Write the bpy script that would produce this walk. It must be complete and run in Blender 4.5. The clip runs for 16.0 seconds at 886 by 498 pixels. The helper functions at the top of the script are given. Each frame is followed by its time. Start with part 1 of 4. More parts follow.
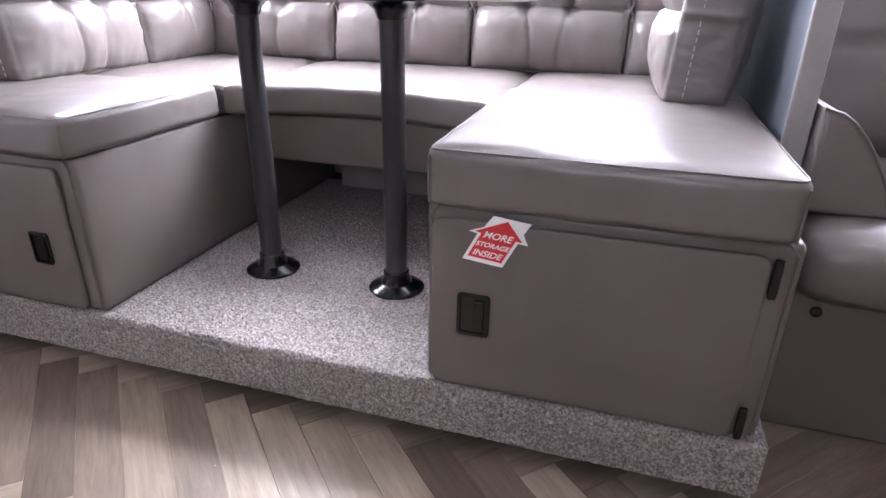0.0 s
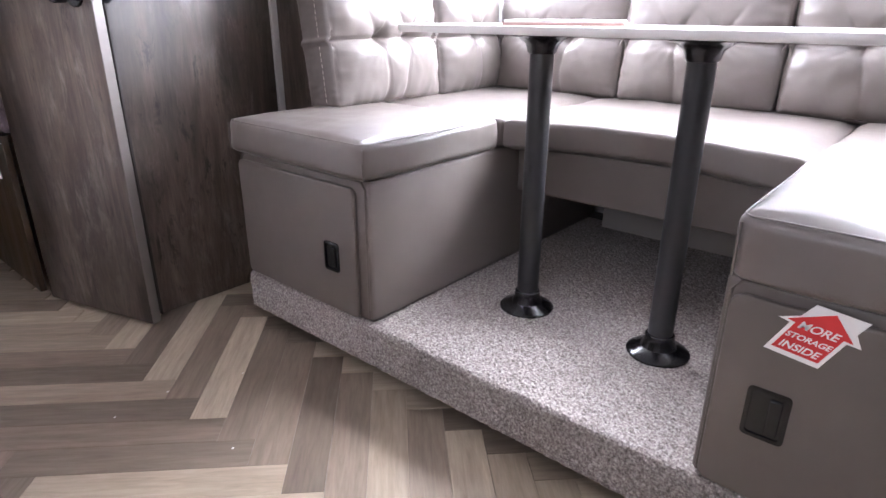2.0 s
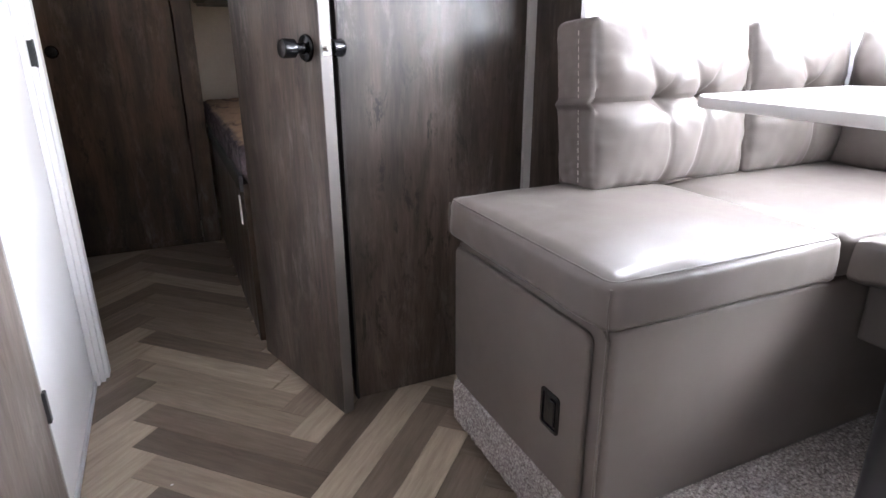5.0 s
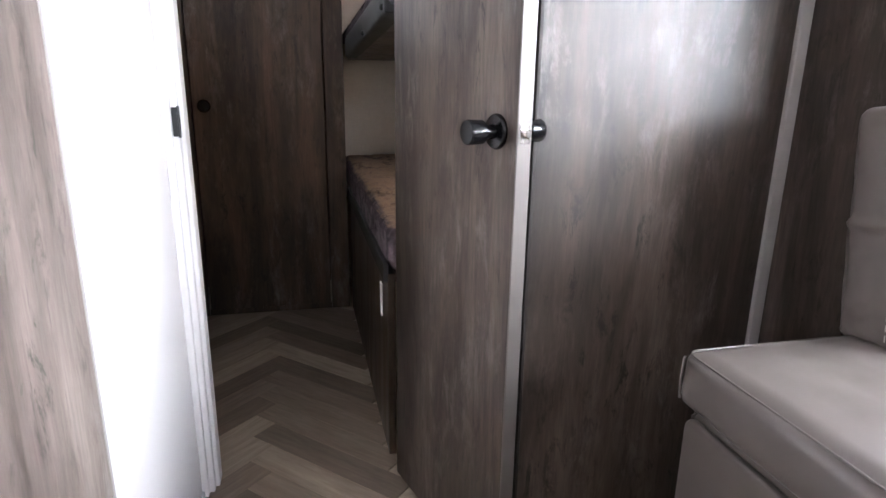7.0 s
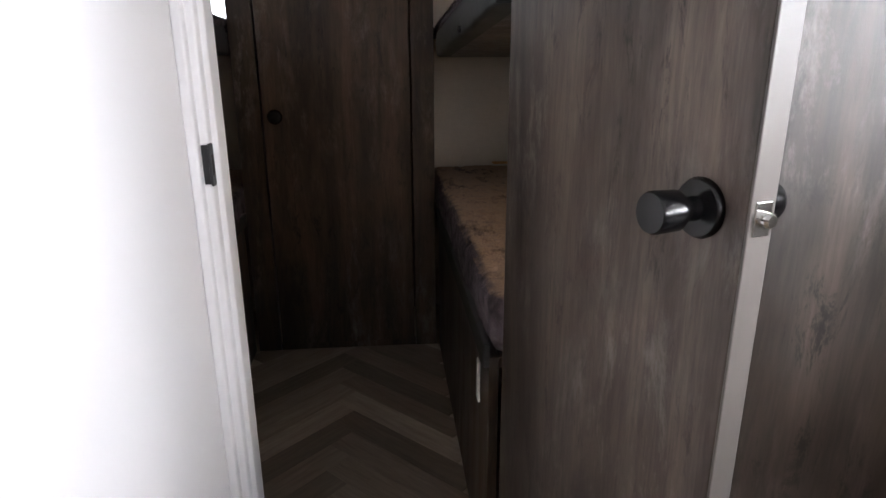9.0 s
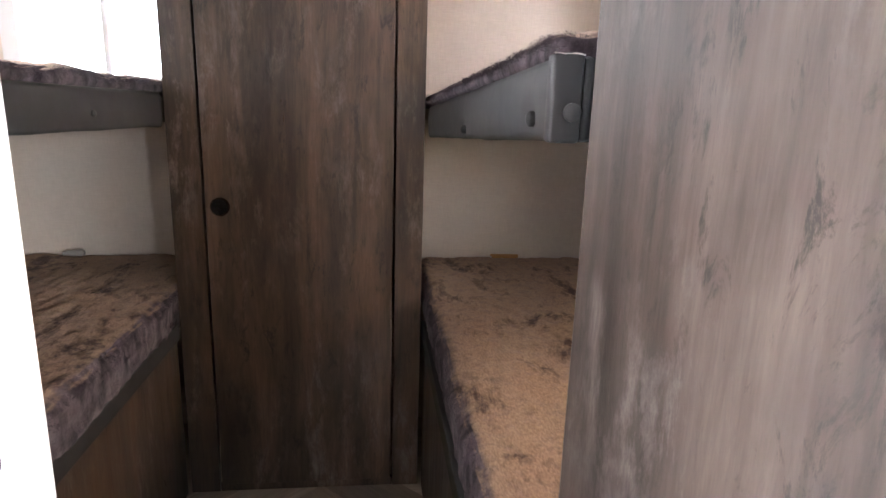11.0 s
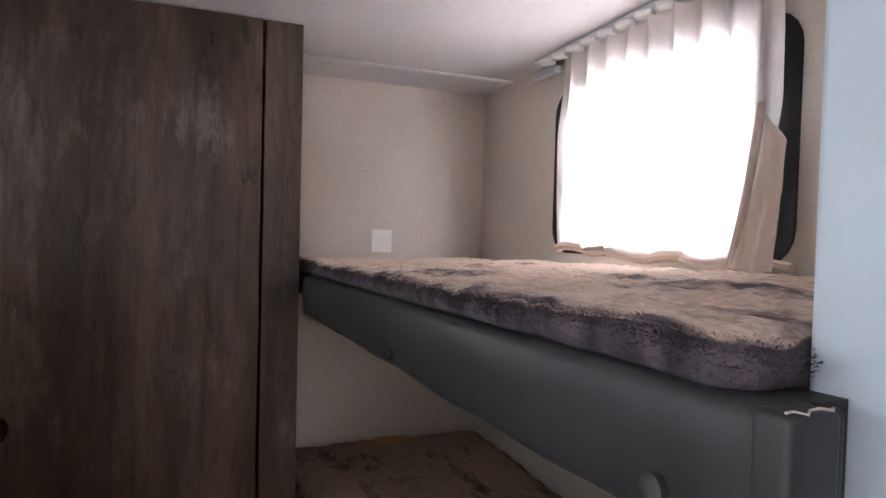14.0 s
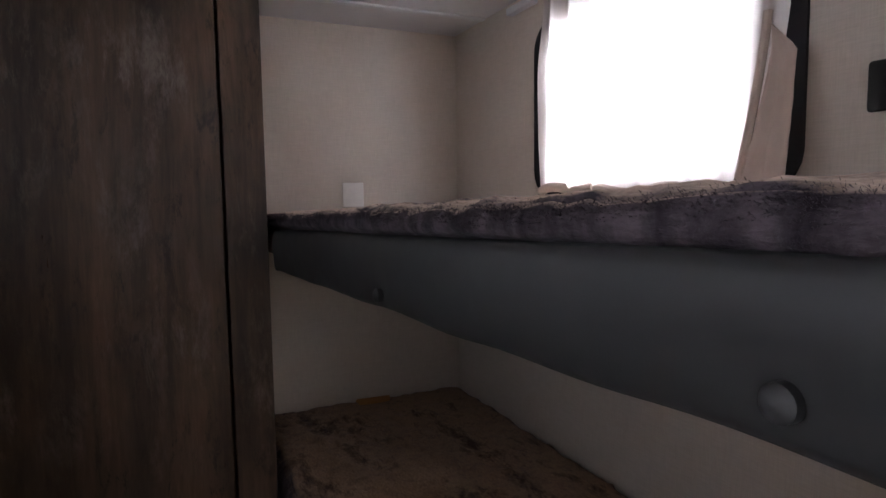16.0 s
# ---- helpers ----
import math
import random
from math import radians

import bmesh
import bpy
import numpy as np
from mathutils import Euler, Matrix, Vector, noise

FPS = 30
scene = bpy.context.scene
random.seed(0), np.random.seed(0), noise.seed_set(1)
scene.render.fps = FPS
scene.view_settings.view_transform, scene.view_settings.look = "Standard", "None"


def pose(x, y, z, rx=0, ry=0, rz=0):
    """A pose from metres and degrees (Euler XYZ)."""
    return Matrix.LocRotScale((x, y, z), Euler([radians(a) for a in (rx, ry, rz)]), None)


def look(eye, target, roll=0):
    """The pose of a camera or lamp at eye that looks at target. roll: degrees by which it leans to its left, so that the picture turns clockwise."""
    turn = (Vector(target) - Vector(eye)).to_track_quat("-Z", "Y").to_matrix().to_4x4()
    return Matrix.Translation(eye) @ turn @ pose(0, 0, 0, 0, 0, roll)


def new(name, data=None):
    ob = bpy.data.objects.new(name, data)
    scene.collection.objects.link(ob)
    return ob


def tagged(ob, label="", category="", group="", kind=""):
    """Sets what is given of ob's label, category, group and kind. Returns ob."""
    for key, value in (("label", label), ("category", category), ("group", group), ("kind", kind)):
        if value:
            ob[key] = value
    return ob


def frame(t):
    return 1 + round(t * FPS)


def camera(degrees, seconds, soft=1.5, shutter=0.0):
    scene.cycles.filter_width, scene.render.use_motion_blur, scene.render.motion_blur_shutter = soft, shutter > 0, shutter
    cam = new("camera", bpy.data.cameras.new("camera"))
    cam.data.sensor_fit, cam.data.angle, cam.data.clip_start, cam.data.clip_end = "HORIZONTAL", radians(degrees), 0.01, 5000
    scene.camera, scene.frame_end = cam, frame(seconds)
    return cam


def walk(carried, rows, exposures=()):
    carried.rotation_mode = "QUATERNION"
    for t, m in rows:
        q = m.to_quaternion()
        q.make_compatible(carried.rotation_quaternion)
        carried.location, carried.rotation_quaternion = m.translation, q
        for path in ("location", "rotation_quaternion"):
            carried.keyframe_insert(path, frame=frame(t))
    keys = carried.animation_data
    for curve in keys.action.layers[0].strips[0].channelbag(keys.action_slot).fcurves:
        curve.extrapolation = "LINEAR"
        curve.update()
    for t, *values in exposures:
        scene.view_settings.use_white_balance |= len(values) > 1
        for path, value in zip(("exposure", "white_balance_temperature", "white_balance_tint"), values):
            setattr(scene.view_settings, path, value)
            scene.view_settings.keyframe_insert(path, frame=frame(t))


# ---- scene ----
cam = camera(72.9, 16.0)
PATH = [
    (0, (-0.1739, 0.3456, 0.9882), (1.7194, 0.9169, 0.1188), 0.9),
    (0.5, (-0.1782, 0.3456, 0.9828), (1.6675, 1.0746, 0.1296), 0.7),
    (1, (-0.1739, 0.3661, 0.9893), (1.5574, 1.3522, 0.1534), 1.1),
    (1.5, (-0.1685, 0.4018, 0.9947), (1.458, 1.5638, 0.1771), 0.6),
    (2, (-0.1318, 0.4612, 1.0033), (1.3986, 1.7669, 0.216), 0.3),
    (2.5, (-0.054, 0.5659, 1.0206), (1.3597, 2.0207, 0.2786), 0),
    (3, (0.0054, 0.6523, 1.0379), (1.2949, 2.2259, 0.311), -0.6),
    (5.5, (0.256, 0.9655, 1.0746), (0.9623, 2.8922, 0.4018), 0),
    (6, (0.2419, 1.0994, 1.0865), (0.8089, 3.0964, 0.4914), 0.1),
    (6.5, (0.2279, 1.2496, 1.1254), (0.7517, 3.2702, 0.5735), -0),
    (7, (0.2214, 1.3435, 1.1383), (0.7052, 3.3674, 0.5605), 0.9),
    (7.5, (0.2246, 1.4461, 1.1426), (0.6178, 3.4819, 0.5389), 0.6),
    (8, (0.2452, 1.593, 1.1599), (0.459, 3.6504, 0.5389), 0.4),
    (8.5, (0.2646, 1.7086, 1.174), (0.4234, 3.766, 0.5378), 0.4),
    (9, (0.2516, 1.836, 1.1956), (0.4331, 3.8966, 0.5756), -0.3),
    (9.5, (0.2225, 1.9958, 1.242), (0.4676, 4.0619, 0.6642), 0.8),
    (12, (0.3175, 2.5801, 1.3738), (0.5638, 4.6926, 0.9968), 2.4),
    (12.5, (0.2948, 2.6546, 1.3954), (0.6599, 4.7682, 1.1383), 1.5),
    (13, (0.2635, 2.7248, 1.4245), (0.7927, 4.8157, 1.2982), 1.5),
    (13.5, (0.2484, 2.7648, 1.4461), (0.9526, 4.8038, 1.3457), 1.5),
    (14, (0.2311, 2.7896, 1.4591), (1.0087, 4.8038, 1.3975), 1.5),
    (14.5, (0.2214, 2.8231, 1.4796), (1.0336, 4.8244, 1.4537), 0),
    (15, (0.2171, 2.8631, 1.4612), (1.0638, 4.847, 1.3392), 0.1),
    (15.5, (0.229, 2.8782, 1.4396), (1.1102, 4.847, 1.3208), -0.2),
    (16, (0.2365, 2.8847, 1.4094), (1.12, 4.8481, 1.2247), -0.8),
]
walk(cam, [(t, look(eye, target, roll)) for t, eye, target, roll in PATH],
     [(0, 0.4, 5750, 21), (3, 0.55, 5850, 15), (5.5, 0.2, 5850, 12), (7, 0.3, 5900, 12), (8, 0.0, 6050, 12), (9.7, -0.65, 6200, 12), (11.3, 1.6, 6150, 15), (12.0, 1.6, 6150, 15), (12.5, 1.9, 6050, 15), (13.0, 1.4, 5950, 14), (13.5, 0.75, 5900, 14), (14.5, 0.0, 5900, 14), (15.2, -0.5, 5850, 15), (16, -0.5, 5850, 15)])

# ---- world and light ----
world = bpy.data.worlds.new("world")
scene.world = world
world.use_nodes = True
wn, wl = world.node_tree.nodes, world.node_tree.links
sky = wn.new("ShaderNodeTexSky")
sky.sky_type = "NISHITA"
sky.sun_disc = False
sky.sun_elevation, sky.sun_rotation = radians(48), radians(60)
wl.new(sky.outputs[0], wn["Background"].inputs[0])
wn["Background"].inputs[1].default_value = 0.12


def window_light(name, m, w, h, watts, color=(1.0, 0.98, 0.96)):
    lamp = bpy.data.lights.new(name, "AREA")
    lamp.shape, lamp.size, lamp.size_y, lamp.energy, lamp.color = "RECTANGLE", w, h, watts, color
    ob = new(name, lamp)
    ob.matrix_world = m
    return ob


# sky light entering at each window opening, added windows included
window_light("daylight_slide_back", look((2.36, 1.08, 1.52), (0.6, 1.08, 0.9)), 1.9, 0.66, 138)
window_light("daylight_slide_end", look((1.71, 2.33, 1.50), (1.5, 0.6, 0.8)), 0.62, 0.58, 36)
# fill through an added window, brightens the sofa and the closet wall
window_light("fill_sofa", look((2.36, -0.75, 1.50), (0.6, -0.4, 0.9)), 1.1, 0.6, 105)
# low fill on the bench fronts from an added opening across the aisle
window_light("fill_kitchen", look((-1.40, 0.5, 1.50), (0.6, 0.6, 0.7)), 1.0, 0.7, 6)
window_light("daylight_bunk_side", look((1.26, 3.915, 1.64), (0.2, 3.7, 1.2)), 0.56, 0.37, 25)
# fill for the switch wall and the bed, through an added left window
window_light("fill_bunk_left", look((-1.17, 3.42, 1.64), (1.0, 3.35, 1.3)), 0.58, 0.36, 2.6)
window_light("daylight_bunk_low", look((1.25, 3.34, 1.13), (0.3, 3.45, 0.75)), 0.5, 0.19, 2.5, (1.0, 0.7, 0.4))
window_light("daylight_bunk_back", look((-0.70, 4.90, 1.62), (-0.3, 3.0, 1.3)), 0.58, 0.46, 3.0)

# ---- materials ----


def material(name, rough=0.6, metal=0.0):
    m = bpy.data.materials.new(name)
    m.use_nodes = True
    b = m.node_tree.nodes["Principled BSDF"]
    b.inputs["Roughness"].default_value, b.inputs["Metallic"].default_value = rough, metal
    return m, m.node_tree.nodes, m.node_tree.links, b


def coords(n, l, scale=(1, 1, 1), rot=(0, 0, 0), source="Object"):
    tc, mp = n.new("ShaderNodeTexCoord"), n.new("ShaderNodeMapping")
    mp.inputs["Scale"].default_value, mp.inputs["Rotation"].default_value = scale, rot
    l.new(tc.outputs[source], mp.inputs[0])
    return mp.outputs[0]


def noise_tex(n, l, vec, scale, detail=4.0, rough=0.55, distort=0.0):
    t = n.new("ShaderNodeTexNoise")
    t.inputs["Scale"].default_value, t.inputs["Detail"].default_value = scale, detail
    t.inputs["Roughness"].default_value, t.inputs["Distortion"].default_value = rough, distort
    l.new(vec, t.inputs["Vector"])
    return t.outputs["Fac"]


def ramp(n, l, fac, stops):
    r = n.new("ShaderNodeValToRGB")
    e = r.color_ramp.elements
    while len(e) < len(stops):
        e.new(0.5)
    for el, (p, c) in zip(e, stops):
        el.position, el.color = p, (*c, 1)
    l.new(fac, r.inputs[0])
    return r.outputs[0]


def mixed(n, l, a, b, fac, mode="MIX"):
    x = n.new("ShaderNodeMix")
    x.data_type, x.blend_type = "RGBA", mode
    if isinstance(fac, float):
        x.inputs[0].default_value = fac
    else:
        l.new(fac, x.inputs[0])
    for sock, v in ((x.inputs[6], a), (x.inputs[7], b)):
        if isinstance(v, tuple):
            sock.default_value = (*v, 1)
        else:
            l.new(v, sock)
    return x.outputs[2]


def bump(n, l, b, height, strength, dist=0.002):
    k = n.new("ShaderNodeBump")
    k.inputs["Strength"].default_value, k.inputs["Distance"].default_value = strength, dist
    l.new(height, k.inputs["Height"])
    l.new(k.outputs[0], b.inputs["Normal"])


def wood_panel(name, light, dark, rubs):
    """Grey-brown printed wood film with upright grain, dark knots and rubbed pale streaks."""
    m, n, l, b = material(name, 0.36)
    v = coords(n, l, (1, 1, 0.07))
    mid = coords(n, l, (1, 1, 0.12))
    loose = coords(n, l, (1, 1, 0.3))
    broad = noise_tex(n, l, mid, 6, 6, 0.7, 0.8)
    fine = noise_tex(n, l, v, 120, 5, 0.7, 0.2)
    streak = noise_tex(n, l, mid, 15, 8, 0.72, 0.4)
    fleck = noise_tex(n, l, loose, 24, 9, 0.8, 0.5)
    rub = noise_tex(n, l, loose, 15, 9, 0.8, 0.3)
    patch = noise_tex(n, l, coords(n, l, (1, 1, 0.45)), 4.5, 4, 0.6, 0.6)
    c = ramp(n, l, broad, [(0.34, tuple(x * 0.8 for x in dark)), (0.5, tuple(0.45 * x + 0.55 * y for x, y in zip(light, dark))), (0.64, light)])
    c = mixed(n, l, c, ramp(n, l, noise_tex(n, l, coords(n, l, (1, 1, 0.4)), 3.2, 5, 0.65, 0.5), [(0.36, (0.55, 0.54, 0.53)), (0.62, (1.25, 1.25, 1.25))]), 0.8, "MULTIPLY")
    c = mixed(n, l, c, ramp(n, l, streak, [(0.33, (0.55, 0.52, 0.5)), (0.62, (1.1, 1.09, 1.08))]), 0.75, "MULTIPLY")
    c = mixed(n, l, c, ramp(n, l, fine, [(0.36, (0.6, 0.58, 0.57)), (0.64, (1.12, 1.12, 1.12))]), 0.6, "MULTIPLY")
    rubbed = mixed(n, l, ramp(n, l, rub, [(0.5, (0, 0, 0)), (0.64, (0.75, 0.75, 0.75))]), ramp(n, l, patch, [(0.45, (0, 0, 0)), (0.66, (1, 1, 1))]), 1.0, "MULTIPLY")
    c = mixed(n, l, c, rubs, rubbed)
    worn = mixed(n, l, ramp(n, l, fleck, [(0.545, (0, 0, 0)), (0.62, (0.95, 0.95, 0.95))]), ramp(n, l, patch, [(0.36, (1, 1, 1)), (0.62, (0.25, 0.25, 0.25))]), 1.0, "MULTIPLY")
    c = mixed(n, l, c, tuple(x * 0.3 for x in dark), worn)
    l.new(c, b.inputs["Base Color"])
    l.new(ramp(n, l, streak, [(0.3, (0.27,) * 3), (0.7, (0.52,) * 3)]), b.inputs["Roughness"])
    bump(n, l, b, mixed(n, l, streak, fleck, 0.5), 0.5, 0.0016)
    return m


def plank_wood():
    """Herringbone vinyl planks: each its own tint, grain along the plank."""
    m, n, l, b = material("plank_vinyl", 0.4)
    v = coords(n, l, (0.1, 1, 1))
    oi = n.new("ShaderNodeObjectInfo")
    add = n.new("ShaderNodeVectorMath")
    add.operation = "MULTIPLY_ADD"
    l.new(oi.outputs["Random"], add.inputs[0])
    add.inputs[1].default_value = (7.0, 13.0, 3.0)
    l.new(v, add.inputs[2])
    fine = noise_tex(n, l, add.outputs[0], 75, 6, 0.65, 0.4)
    broad = noise_tex(n, l, add.outputs[0], 14, 3, 0.5, 0.6)
    tint = ramp(n, l, oi.outputs["Random"], [(0.0, (0.165, 0.128, 0.097)), (0.3, (0.27, 0.215, 0.163)), (0.62, (0.42, 0.345, 0.258)), (1.0, (0.59, 0.495, 0.375))])
    c = mixed(n, l, tint, ramp(n, l, fine, [(0.3, (0.45, 0.42, 0.4)), (0.7, (1, 1, 1))]), 0.6, "MULTIPLY")
    c = mixed(n, l, c, ramp(n, l, broad, [(0.3, (0.6, 0.58, 0.56)), (0.65, (1, 1, 1))]), 0.5, "MULTIPLY")
    l.new(c, b.inputs["Base Color"])
    l.new(ramp(n, l, fine, [(0.3, (0.5,) * 3), (0.7, (0.36,) * 3)]), b.inputs["Roughness"])
    bump(n, l, b, fine, 0.3, 0.001)
    return m


def leather(name, color, rough=0.36):
    m, n, l, b = material(name, rough)
    v = coords(n, l)
    vo = n.new("ShaderNodeTexVoronoi")
    vo.inputs["Scale"].default_value = 420
    l.new(v, vo.inputs["Vector"])
    big = noise_tex(n, l, v, 6, 4, 0.6)
    c = mixed(n, l, tuple(x * 0.86 for x in color), tuple(min(1, x * 1.1) for x in color), big)
    l.new(c, b.inputs["Base Color"])
    l.new(ramp(n, l, noise_tex(n, l, v, 30, 5, 0.6), [(0.3, (rough - 0.015,) * 3), (0.7, (rough + 0.03,) * 3)]), b.inputs["Roughness"])
    mixh = mixed(n, l, vo.outputs["Distance"], noise_tex(n, l, v, 60, 3, 0.5), 0.6)
    bump(n, l, b, mixh, 0.1, 0.001)
    return m


def painted(name, color, rough=0.5, grain=0.06, scale=160, depth=0.0008, strength=0.2):
    m, n, l, b = material(name, rough)
    v = coords(n, l)
    big = noise_tex(n, l, v, 3.5, 4, 0.6)
    c = mixed(n, l, tuple(x * (1 - grain) for x in color), tuple(min(1, x * (1 + grain)) for x in color), big)
    l.new(c, b.inputs["Base Color"])
    bump(n, l, b, noise_tex(n, l, v, scale, 4, 0.6), strength, depth)
    return m


def wallpaper(name, color):
    """Linen-look wall film: fine crossed threads and faint mottling."""
    m, n, l, b = material(name, 0.62)
    across = noise_tex(n, l, coords(n, l, (0.06, 0.06, 1)), 420, 3, 0.6)
    upright = noise_tex(n, l, coords(n, l, (1, 1, 0.06)), 420, 3, 0.6)
    weave = mixed(n, l, across, upright, 0.5)
    c = mixed(n, l, color, ramp(n, l, weave, [(0.36, (0.76, 0.75, 0.73)), (0.64, (1, 1, 1))]), 0.6, "MULTIPLY")
    c = mixed(n, l, c, ramp(n, l, noise_tex(n, l, coords(n, l), 5, 4, 0.6), [(0.3, (0.9, 0.9, 0.9)), (0.7, (1, 1, 1))]), 0.6, "MULTIPLY")
    l.new(c, b.inputs["Base Color"])
    bump(n, l, b, weave, 0.25, 0.0008)
    return m


def carpet_mat():
    m, n, l, b = material("carpet_pile", 0.95)
    v = coords(n, l)
    speck = noise_tex(n, l, v, 170, 3, 0.65)
    speck2 = noise_tex(n, l, v, 95, 3, 0.7)
    c = ramp(n, l, speck, [(0.32, (0.12, 0.102, 0.096)), (0.47, (0.25, 0.22, 0.205)), (0.58, (0.37, 0.335, 0.31)), (0.72, (0.5, 0.465, 0.435))])
    c = mixed(n, l, c, ramp(n, l, speck2, [(0.35, (0.55, 0.52, 0.52)), (0.65, (1, 1, 1))]), 0.5, "MULTIPLY")
    l.new(c, b.inputs["Base Color"])
    bump(n, l, b, speck, 0.4, 0.003)
    return m


def div(n, l, value, by):
    k = n.new("ShaderNodeMath")
    k.operation = "DIVIDE"
    l.new(value, k.inputs[0])
    k.inputs[1].default_value = by
    return k.outputs[0]


def fur_mat(name, pale, dark, lo=0.4, hi=0.62, scale=5.5, side=None):
    m, n, l, b = material(name, 0.85)
    v = coords(n, l, (1, 1, 1))
    st = coords(n, l, (1.0, 0.5, 1.0))
    patches = noise_tex(n, l, st, scale, 8, 0.74, 0.25)
    hair = noise_tex(n, l, coords(n, l, (1, 0.35, 1)), 260, 3, 0.6)
    c = ramp(n, l, patches, [(lo, dark), (hi, pale)])
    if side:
        # flanks and the rounded edge take the darker side colours, with a ragged border
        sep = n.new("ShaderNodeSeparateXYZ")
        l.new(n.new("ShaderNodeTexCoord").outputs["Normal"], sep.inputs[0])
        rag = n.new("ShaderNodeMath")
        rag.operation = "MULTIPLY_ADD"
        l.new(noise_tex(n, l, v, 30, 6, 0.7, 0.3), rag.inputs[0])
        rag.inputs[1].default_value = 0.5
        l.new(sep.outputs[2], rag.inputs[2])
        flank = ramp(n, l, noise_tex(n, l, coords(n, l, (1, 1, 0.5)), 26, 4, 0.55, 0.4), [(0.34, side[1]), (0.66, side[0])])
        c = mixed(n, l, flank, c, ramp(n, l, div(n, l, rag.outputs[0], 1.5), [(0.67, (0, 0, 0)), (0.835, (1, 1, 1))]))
    c = mixed(n, l, c, ramp(n, l, hair, [(0.3, (0.5, 0.48, 0.48)), (0.7, (1, 1, 1))]), 0.7, "MULTIPLY")
    l.new(c, b.inputs["Base Color"])
    b.inputs["Sheen Weight"].default_value = 0.06
    b.inputs["Specular IOR Level"].default_value = 0.15
    bump(n, l, b, mixed(n, l, hair, noise_tex(n, l, v, 45, 5, 0.7), 0.5), 0.7, 0.006)
    return m


def plain(name, color, rough=0.4, metal=0.0):
    m, n, l, b = material(name, rough, metal)
    v = coords(n, l)
    f = noise_tex(n, l, v, 40, 4, 0.6)
    l.new(mixed(n, l, tuple(x * 0.88 for x in color), tuple(min(1, x * 1.08) for x in color), f), b.inputs["Base Color"])
    l.new(ramp(n, l, f, [(0.3, (max(0, rough - 0.05),) * 3), (0.7, (min(1, rough + 0.07),) * 3)]), b.inputs["Roughness"])
    return m


def cloth_mat():
    m, n, l, b = material("curtain_cloth", 0.9)
    weave = noise_tex(n, l, coords(n, l, (1, 1, 0.1)), 300, 3, 0.6)
    c = mixed(n, l, (0.7, 0.635, 0.6), (0.82, 0.76, 0.73), weave)
    l.new(c, b.inputs["Base Color"])
    tr = n.new("ShaderNodeBsdfTranslucent")
    l.new(c, tr.inputs["Color"])
    mx = n.new("ShaderNodeMixShader")
    mx.inputs[0].default_value = 0.55
    l.new(b.outputs[0], mx.inputs[1])
    l.new(tr.outputs[0], mx.inputs[2])
    l.new(mx.outputs[0], n["Material Output"].inputs["Surface"])
    return m


def glass_mat():
    m, n, l, b = material("window_glass", 0.02)
    b.inputs["Base Color"].default_value = (0.96, 0.98, 1, 1)
    b.inputs["Transmission Weight"].default_value = 1.0
    b.inputs["IOR"].default_value = 1.1
    return m


def glow_mat(name, color, power):
    m, n, l, b = material(name, 1.0)
    b.inputs["Base Color"].default_value = (0.8, 0.8, 0.8, 1)
    b.inputs["Emission Color"].default_value = (*color, 1)
    b.inputs["Emission Strength"].default_value = power
    return m


WOOD = wood_panel("wall_wood", (0.14, 0.108, 0.087), (0.029, 0.0212, 0.0165), (0.235, 0.205, 0.185))
WOOD_DARK = wood_panel("wardrobe_wood", (0.118, 0.075, 0.048), (0.0235, 0.0142, 0.0092), (0.22, 0.187, 0.158))
WOOD_GREY = wood_panel("bathroom_wood", (0.215, 0.18, 0.162), (0.1, 0.08, 0.07), (0.3, 0.27, 0.25))
PLANK = plank_wood()
VINYL = leather("taupe_vinyl", (0.15, 0.13, 0.118), 0.3)
VINYL_BOX = leather("bench_vinyl", (0.13, 0.11, 0.097), 0.45)
VINYL_GREY = leather("bunk_vinyl", (0.028, 0.0278, 0.0272), 0.5)
PANEL_PALE = painted("pale_panel", (0.3, 0.27, 0.25), 0.5)
CARPET = carpet_mat()
WHITE_WALL = painted("white_wall_board", (0.8, 0.79, 0.8), 0.5, 0.03)
JAMB = painted("jamb_paint", (0.46, 0.52, 0.55), 0.35, 0.03)
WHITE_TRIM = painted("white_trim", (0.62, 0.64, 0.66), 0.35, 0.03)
LINEN = wallpaper("linen_wallpaper", (0.65, 0.588, 0.515))
CEILING = painted("ceiling_board", (0.62, 0.61, 0.62), 0.55, 0.05, 260, 0.0006)
BLACK = plain("black_plastic", (0.005, 0.005, 0.006), 0.2)
BLACK_MATTE = plain("matte_black_frame", (0.008, 0.008, 0.011), 0.85)
BLACK_METAL = plain("black_metal", (0.02, 0.02, 0.022), 0.38)
DARK_VOID = plain("dark_board", (0.03, 0.026, 0.024), 0.8)
CHROME = plain("chrome", (0.78, 0.77, 0.75), 0.15, 1.0)
EDGE_BAND = plain("pale_edge_band", (0.3, 0.285, 0.275), 0.35)
TRIM_PALE = plain("pale_trim_strip", (0.42, 0.4, 0.38), 0.4)
DOOR_EDGE = painted("door_edge_band", (0.14, 0.125, 0.114), 0.38, 0.05)
TABLE_TOP = painted("table_laminate", (0.62, 0.59, 0.57), 0.22, 0.08)
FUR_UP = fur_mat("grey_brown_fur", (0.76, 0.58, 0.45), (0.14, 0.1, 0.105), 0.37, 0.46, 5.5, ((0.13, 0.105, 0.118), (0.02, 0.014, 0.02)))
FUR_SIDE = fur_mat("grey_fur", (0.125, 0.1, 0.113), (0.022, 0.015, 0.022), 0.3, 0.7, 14)
